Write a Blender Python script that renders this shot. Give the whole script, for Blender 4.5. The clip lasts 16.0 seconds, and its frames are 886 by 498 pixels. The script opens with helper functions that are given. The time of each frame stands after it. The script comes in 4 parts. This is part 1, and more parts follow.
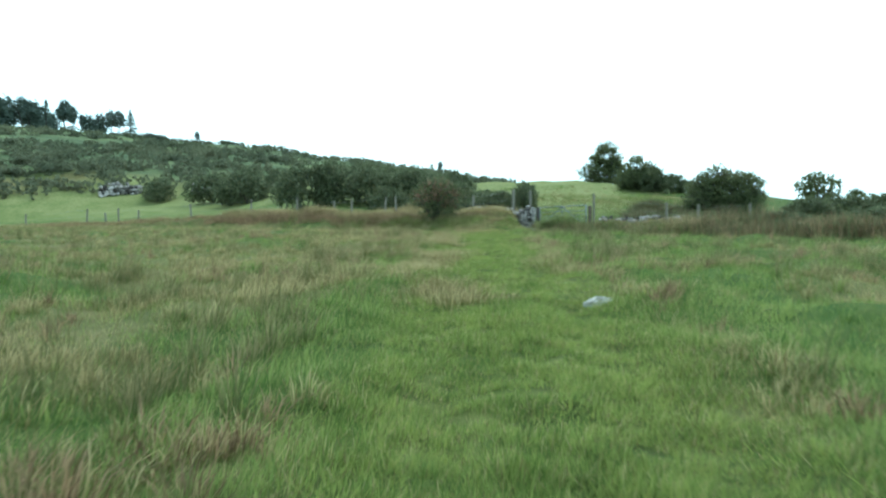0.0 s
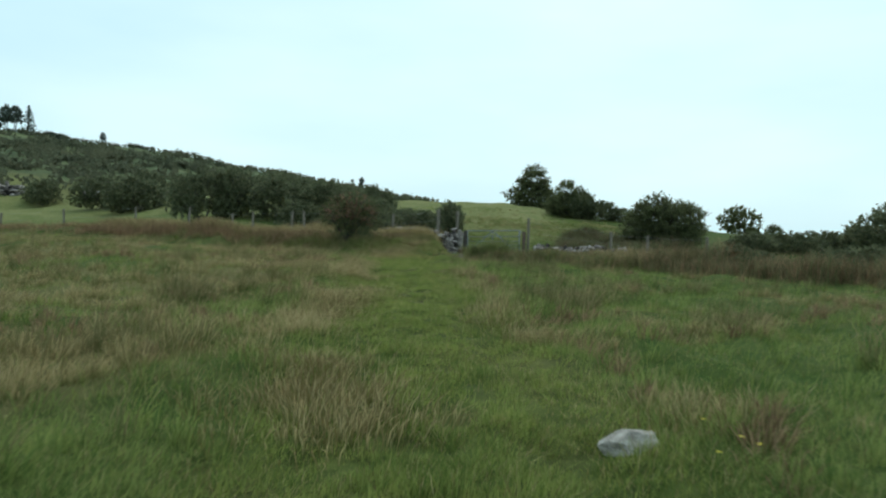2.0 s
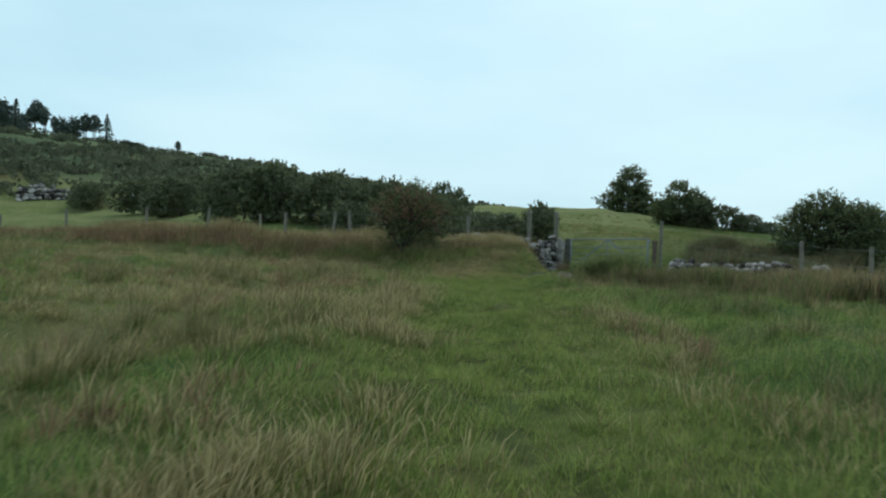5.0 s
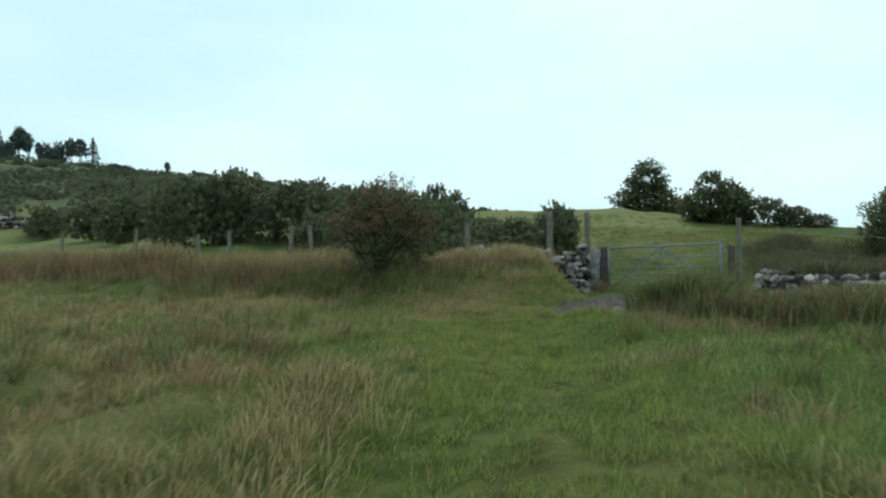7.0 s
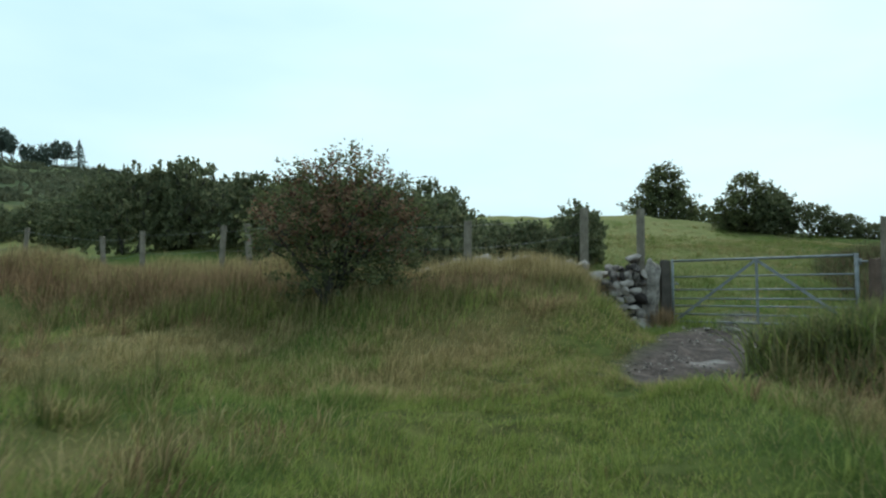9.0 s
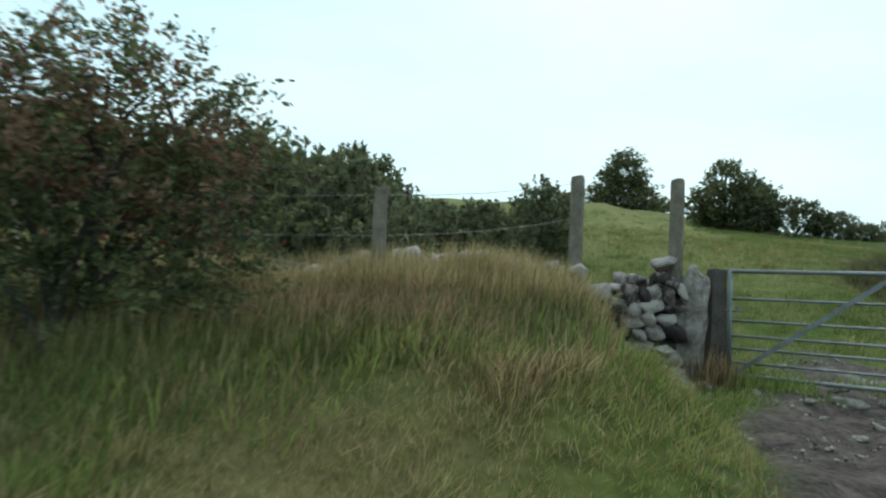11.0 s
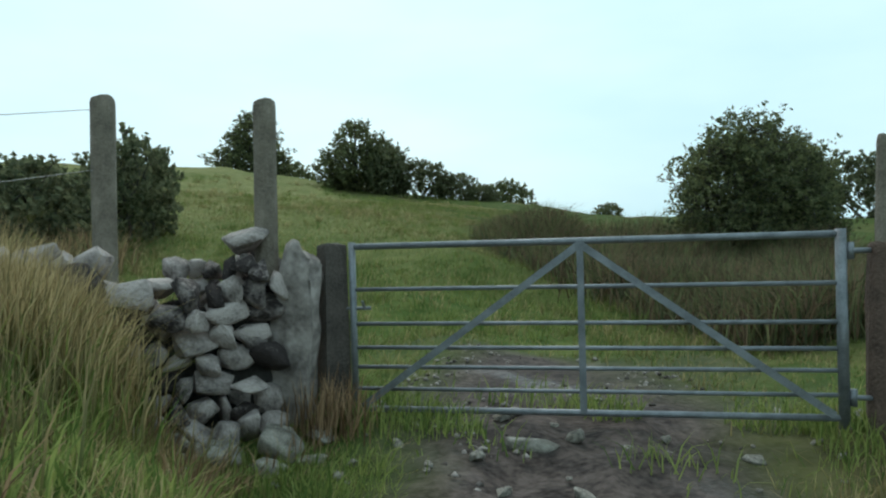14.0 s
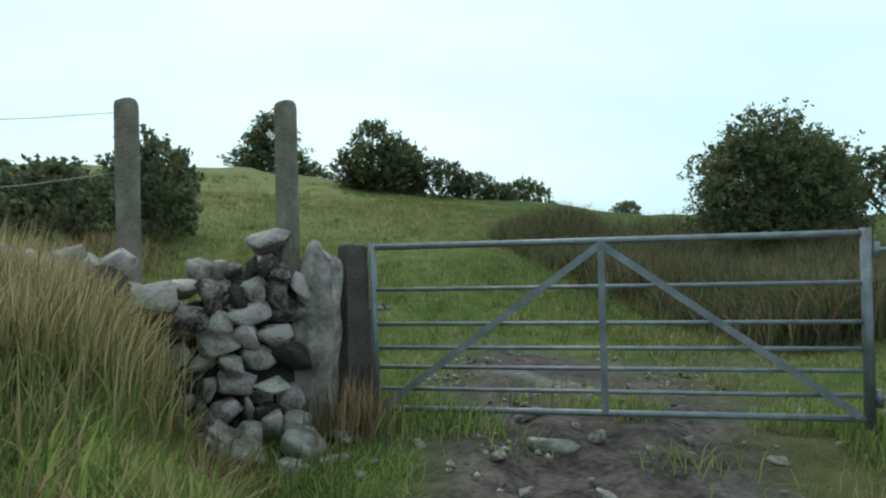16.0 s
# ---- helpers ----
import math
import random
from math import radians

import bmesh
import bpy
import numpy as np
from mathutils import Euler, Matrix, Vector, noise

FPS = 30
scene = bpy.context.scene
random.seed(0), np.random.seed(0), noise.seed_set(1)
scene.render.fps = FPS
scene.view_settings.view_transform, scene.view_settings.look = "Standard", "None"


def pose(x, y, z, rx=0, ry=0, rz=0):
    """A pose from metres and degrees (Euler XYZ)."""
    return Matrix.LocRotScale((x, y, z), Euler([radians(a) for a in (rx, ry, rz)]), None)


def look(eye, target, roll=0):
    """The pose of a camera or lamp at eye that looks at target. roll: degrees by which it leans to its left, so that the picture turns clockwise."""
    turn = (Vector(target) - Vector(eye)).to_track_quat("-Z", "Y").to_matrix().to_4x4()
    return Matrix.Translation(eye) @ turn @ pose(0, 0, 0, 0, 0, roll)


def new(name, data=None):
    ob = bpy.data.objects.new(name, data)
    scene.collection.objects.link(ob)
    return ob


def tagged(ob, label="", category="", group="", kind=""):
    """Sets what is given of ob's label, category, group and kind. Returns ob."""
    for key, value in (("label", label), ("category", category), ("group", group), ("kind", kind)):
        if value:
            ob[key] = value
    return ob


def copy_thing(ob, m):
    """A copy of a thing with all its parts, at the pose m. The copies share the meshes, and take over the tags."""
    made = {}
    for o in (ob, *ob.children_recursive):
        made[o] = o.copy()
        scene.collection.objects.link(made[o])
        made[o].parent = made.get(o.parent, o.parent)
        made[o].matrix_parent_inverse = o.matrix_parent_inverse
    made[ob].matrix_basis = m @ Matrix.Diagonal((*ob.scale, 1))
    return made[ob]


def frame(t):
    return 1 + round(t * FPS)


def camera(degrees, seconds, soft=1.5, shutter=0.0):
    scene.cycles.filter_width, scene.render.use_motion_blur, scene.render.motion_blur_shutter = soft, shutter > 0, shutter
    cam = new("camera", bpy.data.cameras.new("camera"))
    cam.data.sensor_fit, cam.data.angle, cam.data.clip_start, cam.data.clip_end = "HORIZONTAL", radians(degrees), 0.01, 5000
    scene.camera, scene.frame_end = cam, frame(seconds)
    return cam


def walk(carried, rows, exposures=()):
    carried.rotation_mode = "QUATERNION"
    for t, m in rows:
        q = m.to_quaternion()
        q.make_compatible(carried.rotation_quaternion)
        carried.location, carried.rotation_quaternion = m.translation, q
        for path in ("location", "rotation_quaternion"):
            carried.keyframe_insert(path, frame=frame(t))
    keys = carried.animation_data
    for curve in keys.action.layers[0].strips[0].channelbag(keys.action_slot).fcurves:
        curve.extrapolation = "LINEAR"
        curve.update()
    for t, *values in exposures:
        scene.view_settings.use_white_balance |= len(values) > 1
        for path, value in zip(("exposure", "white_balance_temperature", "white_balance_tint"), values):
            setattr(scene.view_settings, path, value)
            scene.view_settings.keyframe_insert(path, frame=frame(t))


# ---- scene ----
cam = camera(61.8, 16.0, soft=2.2, shutter=0.35)
PATH = [
    (0, (0.255, -0.188, 0.1), (0.248, 1.812, 0.057), -0.5),
    (0.5, (0.187, 1.162, 0.096), (0.19, 3.161, 0.125), 2.4),
    (1, (0.202, 2.372, 0.163), (0.286, 4.37, 0.139), 4.6),
    (1.5, (0.385, 3.523, 0.251), (0.596, 5.512, 0.267), 4.3),
    (2, (0.515, 4.849, 0.363), (0.724, 6.838, 0.373), 1.8),
    (2.5, (0.836, 6.538, 0.363), (1.011, 8.531, 0.4), 2.1),
    (3, (0.893, 8.228, 0.192), (1.018, 10.22, 0.322), 1.2),
    (3.5, (0.969, 9.884, 0.227), (1.044, 11.876, 0.387), 0.7),
    (4, (0.75, 11.651, 0.311), (0.757, 13.65, 0.382), 2.5),
    (6.5, (1.165, 19.727, 0.827), (1.166, 21.727, 0.851), 0.7),
    (7, (1.215, 21.758, 0.917), (1.213, 23.757, 0.977), -0.4),
    (7.5, (1.343, 23.399, 0.898), (1.354, 25.398, 0.975), 0.1),
    (8, (1.282, 24.952, 0.939), (1.283, 26.95, 1.028), 0.2),
    (10.5, (1.711, 32.131, 1.34), (1.786, 34.128, 1.404), 1.3),
    (11, (1.914, 33.662, 1.398), (2.068, 35.655, 1.448), 2.3),
    (11.5, (2.162, 34.786, 1.458), (2.513, 36.753, 1.527), 3.2),
    (12, (2.438, 35.366, 1.475), (2.987, 37.288, 1.559), 2.4),
    (12.5, (2.593, 35.659, 1.467), (3.284, 37.533, 1.557), 2.5),
    (13, (3.019, 36.221, 1.515), (3.845, 38.042, 1.569), 1.5),
    (13.3, (3.28, 36.441, 1.509), (4.176, 38.229, 1.551), 1.2),
    (13.5, (3.358, 36.53, 1.529), (4.313, 38.287, 1.544), 1.1),
    (14, (3.462, 36.657, 1.513), (4.511, 38.36, 1.491), -0.7),
    (14.5, (3.439, 36.666, 1.525), (4.493, 38.365, 1.489), -1.0),
    (15, (3.443, 36.667, 1.522), (4.466, 38.384, 1.485), -1.1),
    (15.5, (3.441, 36.655, 1.518), (4.451, 38.381, 1.489), -1.1),
    (16, (3.438, 36.66, 1.525), (4.447, 38.386, 1.5), -0.9),
]
walk(cam, [(t, look(eye, target, roll)) for t, eye, target, roll in PATH],
     [(0.0, 1.0, 5900, 0), (0.4, 0.5, 5950, 3), (0.8, 0.12, 6350, 8), (2.0, 0.0, 6500, 10), (3.0, -0.1, 6350, 10), (3.5, -0.27, 6150, 10), (4.2, -0.3, 6100, 10),
      (6.3, 0.05, 6500, 10), (8.2, 0.0, 6500, 10), (10.5, 0.18, 6550, 10), (11.5, 0.1, 6550, 10), (12.5, -0.08, 6400, 10), (13.2, -0.12, 6400, 10), (14.0, 0.06, 6500, 10), (16.0, 0.18, 6480, 10)])

# ---- sky and light: rainy overcast day ----
world = bpy.data.worlds.new("overcast")
scene.world = world
world.use_nodes = True
wn, wl = world.node_tree.nodes, world.node_tree.links
wn.clear()
w_out = wn.new("ShaderNodeOutputWorld")
w_bg = wn.new("ShaderNodeBackground")
w_sky = wn.new("ShaderNodeTexSky")
w_sky.sky_type = 'NISHITA'
w_sky.sun_disc = False
w_sky.sun_elevation, w_sky.sun_rotation = radians(48), radians(20)
w_sky.dust_density, w_sky.air_density = 4.0, 1.0
w_mix = wn.new("ShaderNodeMix")
w_mix.data_type = 'RGBA'
w_mix.inputs[0].default_value = 0.8
w_tex = wn.new("ShaderNodeTexCoord")
w_map = wn.new("ShaderNodeMapping")
w_map.inputs["Scale"].default_value = (1.2, 1.2, 4.0)
w_noise = wn.new("ShaderNodeTexNoise")
w_noise.inputs["Scale"].default_value = 1.6
w_noise.inputs["Detail"].default_value = 4.0
w_ramp = wn.new("ShaderNodeValToRGB")
w_ramp.color_ramp.elements[0].position = 0.3
w_ramp.color_ramp.elements[0].color = (6.2, 9.7, 10.9, 1)
w_ramp.color_ramp.elements[1].position = 0.7
w_ramp.color_ramp.elements[1].color = (8.2, 11.4, 12.0, 1)
wl.new(w_tex.outputs["Generated"], w_map.inputs["Vector"])
wl.new(w_map.outputs[0], w_noise.inputs["Vector"])
wl.new(w_noise.outputs["Fac"], w_ramp.inputs[0])
wl.new(w_sky.outputs[0], w_mix.inputs[6])
wl.new(w_ramp.outputs[0], w_mix.inputs[7])
wl.new(w_mix.outputs[2], w_bg.inputs["Color"])
w_bg.inputs["Strength"].default_value = 0.1
wl.new(w_bg.outputs[0], w_out.inputs["Surface"])

sun = new("sun", bpy.data.lights.new("sun", 'SUN'))
sun.data.energy, sun.data.angle, sun.data.color = 1.0, radians(30), (1.0, 0.97, 0.92)
sun.matrix_world = look((10, 25, 40), (0, 0, 0))

# ---- small tools ----
def part(name, bm, material, parent=None, label="", smooth=False):
    me = bpy.data.meshes.new(name)
    bm.to_mesh(me)
    bm.free()
    me.materials.append(material)
    if smooth:
        me.polygons.foreach_set("use_smooth", [True] * len(me.polygons))
    ob = new(name, me)
    if parent is not None:
        ob.parent = parent
    if label:
        tagged(ob, label)
    return ob


def blade_object(name, verts, faces, material, parent=None, along=None):
    """A large mesh straight from numpy arrays, faces all triangles; along: how far up its blade each vertex is, 0 to 1."""
    me = bpy.data.meshes.new(name)
    nv, nf = len(verts), len(faces)
    me.vertices.add(nv)
    me.vertices.foreach_set("co", np.asarray(verts, np.float32).ravel())
    me.loops.add(nf * 3)
    me.loops.foreach_set("vertex_index", np.asarray(faces, np.int32).ravel())
    me.polygons.add(nf)
    me.polygons.foreach_set("loop_start", np.arange(0, nf * 3, 3, dtype=np.int32))
    me.update(calc_edges=True)
    me.materials.append(material)
    if along is not None:
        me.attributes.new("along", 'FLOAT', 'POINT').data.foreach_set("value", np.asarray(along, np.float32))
    ob = new(name, me)
    if parent is not None:
        ob.parent = parent
    return ob


# ---- materials ----
def material(name, low, high, scale=3.0, rough=0.85, bump=0.3, fine=40.0, metal=0.0, island=0.0, obj=0.0, spec=0.3, trans=0.0, foot=None):
    """Two colours mixed by noise at two scales, with fine relief; island/obj: random variation per piece; foot: a
    darker green at blade bases that gives way to these colours higher up.
    """
    m = bpy.data.materials.new(name)
    m.use_nodes = True
    n, l = m.node_tree.nodes, m.node_tree.links
    b = n["Principled BSDF"]
    co = n.new("ShaderNodeTexCoord")
    big = n.new("ShaderNodeTexNoise")
    big.inputs["Scale"].default_value = scale
    big.inputs["Detail"].default_value = 5.0
    small = n.new("ShaderNodeTexNoise")
    small.inputs["Scale"].default_value = fine
    small.inputs["Detail"].default_value = 3.0
    l.new(co.outputs["Object"], big.inputs["Vector"])
    l.new(co.outputs["Object"], small.inputs["Vector"])
    mix = n.new("ShaderNodeMix")
    mix.data_type = 'FLOAT'
    mix.inputs[0].default_value = 0.35
    l.new(big.outputs["Fac"], mix.inputs[2])
    l.new(small.outputs["Fac"], mix.inputs[3])
    fac = mix.outputs[0]
    if island or obj:
        src = n.new("ShaderNodeNewGeometry") if island else n.new("ShaderNodeObjectInfo")
        out = src.outputs["Random Per Island"] if island else src.outputs["Random"]
        add = n.new("ShaderNodeMath")
        add.operation = 'MULTIPLY_ADD'
        l.new(out, add.inputs[0])
        add.inputs[1].default_value = island or obj
        sub = n.new("ShaderNodeMath")
        sub.operation = 'SUBTRACT'
        l.new(fac, sub.inputs[0])
        sub.inputs[1].default_value = (island or obj) / 2
        l.new(sub.outputs[0], add.inputs[2])
        fac = add.outputs[0]
    ramp = n.new("ShaderNodeValToRGB")
    ramp.color_ramp.elements[0].position, ramp.color_ramp.elements[0].color = 0.32, (*low, 1)
    ramp.color_ramp.elements[1].position, ramp.color_ramp.elements[1].color = 0.68, (*high, 1)
    l.new(fac, ramp.inputs[0])
    colour = ramp.outputs[0]
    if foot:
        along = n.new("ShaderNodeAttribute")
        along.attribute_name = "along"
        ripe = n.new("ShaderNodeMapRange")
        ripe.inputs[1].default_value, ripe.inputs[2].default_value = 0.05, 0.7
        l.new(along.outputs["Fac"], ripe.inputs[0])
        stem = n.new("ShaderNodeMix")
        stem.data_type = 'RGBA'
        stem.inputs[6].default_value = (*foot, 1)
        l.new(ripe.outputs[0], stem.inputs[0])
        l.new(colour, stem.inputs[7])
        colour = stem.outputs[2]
    l.new(colour, b.inputs["Base Color"])
    b.inputs["Roughness"].default_value = rough
    b.inputs["Metallic"].default_value = metal
    b.inputs["Specular IOR Level"].default_value = spec
    if bump:
        bp = n.new("ShaderNodeBump")
        bp.inputs["Strength"].default_value = bump
        bp.inputs["Distance"].default_value = 0.02
        l.new(small.outputs["Fac"], bp.inputs["Height"])
        l.new(bp.outputs[0], b.inputs["Normal"])
    if trans:
        t = n.new("ShaderNodeBsdfTranslucent")
        l.new(colour, t.inputs["Color"])
        ms = n.new("ShaderNodeMixShader")
        ms.inputs[0].default_value = trans
        l.new(b.outputs[0], ms.inputs[1])
        l.new(t.outputs[0], ms.inputs[2])
        l.new(ms.outputs[0], n["Material Output"].inputs["Surface"])
    return m


M_post = material("weathered_post", (0.10, 0.083, 0.064), (0.28, 0.24, 0.19), 6, 0.9, 0.5, 60)
M_gatepost = material("dark_gatepost", (0.035, 0.028, 0.024), (0.12, 0.10, 0.085), 5, 0.85, 0.6, 50)
M_hangpost = material("brown_gatepost", (0.05, 0.032, 0.025), (0.16, 0.105, 0.08), 5, 0.85, 0.6, 50)
M_gate = material("galvanised_steel", (0.13, 0.138, 0.148), (0.27, 0.285, 0.30), 9, 0.5, 0.1, 80, metal=0.5)
M_stone = material("wall_stone", (0.036, 0.027, 0.025), (0.43, 0.365, 0.335), 2.4, 0.88, 0.9, 12, obj=0.55)
M_lichen = material("pale_stone", (0.075, 0.063, 0.05), (0.46, 0.415, 0.355), 5, 0.9, 0.6, 40)
M_gravel = material("gravel_stone", (0.07, 0.055, 0.047), (0.36, 0.31, 0.28), 4, 0.8, 0.0, 30, island=0.7)
M_slab = material("lichened_slab", (0.06, 0.047, 0.042), (0.46, 0.40, 0.36), 7, 0.9, 0.7, 18)
M_pale = material("bleached_rock", (0.15, 0.13, 0.11), (0.54, 0.49, 0.43), 4, 0.85, 0.8, 25)
M_wire = material("fence_wire", (0.20, 0.20, 0.20), (0.35, 0.35, 0.34), 20, 0.5, 0.0, 80, metal=0.7)
M_bark = material("bark", (0.035, 0.03, 0.025), (0.09, 0.08, 0.065), 12, 0.95, 0.6, 60)
M_gorse = material("gorse_leaf", (0.095, 0.113, 0.06), (0.205, 0.216, 0.118), 1.5, 0.8, 0.0, 9, island=0.5, trans=0.6)
M_haw = material("hawthorn_leaf", (0.065, 0.08, 0.036), (0.185, 0.20, 0.088), 1.5, 0.75, 0.0, 9, island=0.5, trans=0.55)
M_rust = material("reddening_leaf", (0.12, 0.065, 0.045), (0.30, 0.185, 0.115), 1.2, 0.75, 0.0, 8, island=0.6, trans=0.45)
M_yellow = material("yellow_petal", (0.55, 0.40, 0.02), (0.75, 0.60, 0.05), 20, 0.6, 0.0, 60, trans=0.3)
M_berry = material("berry", (0.16, 0.012, 0.01), (0.28, 0.03, 0.02), 5, 0.4, 0.0, 20, island=0.4)
M_brown = material("dying_bracken", (0.14, 0.088, 0.05), (0.40, 0.26, 0.15), 0.8, 0.85, 0.0, 3, island=0.6, trans=0.3, spec=0.12)
M_scrub = material("dark_bracken", (0.075, 0.052, 0.034), (0.24, 0.165, 0.10), 0.8, 0.85, 0.0, 3, island=0.6, trans=0.3, spec=0.12)
M_field = material("grazed_grass", (0.07, 0.115, 0.028), (0.225, 0.26, 0.075), 0.8, 0.7, 0.0, 2.5, island=0.45, trans=0.45, spec=0.12)
M_hill = material("hill_gorse_leaf", (0.085, 0.10, 0.062), (0.185, 0.185, 0.11), 0.07, 0.85, 0.0, 0.6, island=0.05, trans=0.5)
M_conifer = material("conifer_needle", (0.07, 0.095, 0.078), (0.15, 0.175, 0.14), 1.0, 0.85, 0.0, 6, island=0.4)
M_grass = material("green_grass", (0.09, 0.145, 0.035), (0.31, 0.35, 0.105), 0.9, 0.7, 0.0, 2.5, island=0.45, trans=0.45, spec=0.12)
M_turf = material("track_turf", (0.10, 0.152, 0.034), (0.335, 0.365, 0.10), 1.6, 0.7, 0.0, 5, island=0.45, trans=0.45, spec=0.12)
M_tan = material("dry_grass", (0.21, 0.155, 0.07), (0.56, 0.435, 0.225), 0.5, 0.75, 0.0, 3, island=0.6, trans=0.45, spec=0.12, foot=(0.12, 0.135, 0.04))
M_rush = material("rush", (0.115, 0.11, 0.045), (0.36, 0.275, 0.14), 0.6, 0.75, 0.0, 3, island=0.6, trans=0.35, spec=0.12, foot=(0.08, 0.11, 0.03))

# ---- terrain ----
AZ = np.array([-70, -31, -27.7, -22.3, -18.5, -15.6, -12.3, -9.8, -5.9, -1.0, 2.9, 10.3, 20, 27, 45, 80])
RISE = np.array([0.11, 0.130, 0.129, 0.1225, 0.118, 0.117, 0.11, 0.102, 0.095, 0.085, 0.068, 0.045, 0.035, 0.03, 0.025, 0.02])
MIDZ = np.array([4.4, 4.4, 4.4, 4.5, 4.6, 4.7, 4.9, 5.0, 5.1, 5.1, 5.1, 5.0, 3.6, 2.7, 2.2, 1.8])
# the field boundary: left fence, gate, right wall
LINE = [(-60.0, 72.0), (-33.0, 58.4), (1.9, 41.6), (5.2, 41.4), (8.0, 39.0), (11.6, 33.6), (24.0, 17.0), (40.0, -6.0)]


def track_x(y):
    """The middle of the grass track."""
    y = np.asarray(y, float)
    return np.where(y < 32, 0.8 + 0.03 * y, 1.76 + 0.03 * (y - 32) + 0.075 * (np.maximum(y, 32) - 32) ** 2)


def beyond(x, y):
    """Metres beyond the field boundary (negative: on the meadow side)."""
    x, y = np.asarray(x, float), np.asarray(y, float)
    best, sign = np.full(np.broadcast(x, y).shape, 1e9), np.ones(np.broadcast(x, y).shape)
    for (ax, ay), (bx, by) in zip(LINE, LINE[1:]):
        dx, dy = bx - ax, by - ay
        t = np.clip(((x - ax) * dx + (y - ay) * dy) / (dx * dx + dy * dy), 0, 1)
        d = np.hypot(x - ax - t * dx, y - ay - t * dy)
        s = np.where(dx * (y - ay) - dy * (x - ax) > 0, 1, -1)
        sign = np.where(d < best, s, sign)
        best = np.minimum(d, best)
    return best * sign


def waves(x, y, k, seed):
    """Smooth noise in about -1..1 from a few crossing waves."""
    g = np.random.default_rng(seed)
    out = 0
    for _ in range(7):
        a, p, f = g.uniform(0, 6.28), g.uniform(0, 6.28), k * g.uniform(0.6, 1.7)
        out = out + np.sin((x * np.cos(a) + y * np.sin(a)) * f + p + 1.3 * np.sin(x * f * 0.37 + p * 2) + 1.1 * np.sin(y * f * 0.41 + p))
    return out / 3.2


def ground_z(x, y):
    x, y = np.asarray(x, float), np.asarray(y, float)
    r = np.hypot(x, y)
    az = np.degrees(np.arctan2(x, np.maximum(y, 1e-3)))
    front = np.clip(y / 30.0, 0, 1)
    plane = -1.17 + 0.0365 * np.clip(y, -30, 48)
    rise, mid = np.interp(az, AZ, RISE), np.interp(az, AZ, MIDZ)
    left = np.clip((-8 - az) / 8, 0, 1)
    near = np.clip(((1 - left) * (r - 46.0) + left * (beyond(x, y) - 2)) / 27.0, 0, 1)
    far = np.clip((r - 90.0) / 150.0, 0, 1)
    z = plane + (mid - plane) * near * front
    z = z + (np.maximum(0.15 + 240 * rise, mid) - mid) * (far ** 0.9) * front
    bumps = 0.05 * waves(x, y, 1.1, 3) + 0.07 * waves(x, y, 0.3, 4)
    path = np.exp(-((x - track_x(y)) / 1.5) ** 2)
    edge = np.clip((beyond(x, y) + 5.2) / 2.4, 0, 1) * np.clip((3.2 - beyond(x, y)) / 2.5, 0, 1) * np.clip((4.55 - x) / 1.0, 0, 1) * np.clip((x + 38) / 26, 0, 1)
    z = z + 0.58 * edge * edge * (3 - 2 * edge)
    z = z + (0.075 * waves(x, y, 2.6, 17) + 0.07 * waves(x, y, 1.4, 18)) * (1 - 0.75 * path) * (np.abs(r - 20) < 32)
    rut = np.exp(-((np.abs(x - track_x(y)) - 0.75) / 0.22) ** 2) * (y < 39)
    hoof = surface_kinds(x, y)[1] * (0.030 * waves(x, y, 9.0, 23) + 0.02 * waves(x, y, 15.0, 24))
    turf = path * (y < 40) * (0.032 * waves(x, y, 6.5, 25) + 0.016 * waves(x, y, 12.0, 26))
    return z + hoof + turf + bumps * (1 - 0.6 * path) * np.clip(1 + (r - 50) / 40, 1, 3) - 0.05 * rut


def axis_steps(lo, hi, a, b, fine, grow):
    out = list(np.arange(a, b, fine))
    v, s = a, fine
    while v > lo:
        s *= grow
        v -= s
        out.insert(0, v)
    v, s = out[-1], fine
    while v < hi:
        s *= grow
        v += s
        out.append(v)
    return np.array(out)


def surface_kinds(x, y):
    """How far a spot is track, mud, grazed field or gorse hillside, 0..1 each."""
    r, b = np.hypot(x, y), beyond(x, y)
    left = np.clip((-14 - np.degrees(np.arctan2(x, np.maximum(y, 0.01)))) / 8, 0, 1)
    track = np.exp(-((x - track_x(y)) / 1.7) ** 4) * (y < 40)
    t = np.clip(((x - 3.7) * 3.9 + (y - 36.2) * 5.3) / (3.9 ** 2 + 5.3 ** 2), 0, 1)
    mud = np.exp(-(np.hypot(x - 3.7 - 3.9 * t, y - 36.2 - 5.3 * t) / 1.5) ** 2)
    mud = np.clip(mud * 1.7 + 0.35 * waves(x, y, 2.6, 9) - 0.45, 0, 1) * np.clip((x - 3.1 - 0.40 * (y - 36) + 0.15 * waves(x, y, 2.0, 10)) / 0.5, 0, 1)
    field = np.clip(b / 0.8, 0, 1) * np.clip(((84 + 22 * left) - r + 6 * waves(x, y, 0.12, 5)) / 6, 0, 1)
    field = field * np.clip((13.5 + 0.3 * (y - 45) - x) / 4, 0, 1)
    hill = np.clip((r - 80 - 24 * left + 8 * waves(x, y, 0.1, 6)) / 10, 0, 1) * np.clip((30 - np.degrees(np.arctan2(x, np.maximum(y, 0.01)))) / 20, 0, 1)
    return track, mud, field, hill


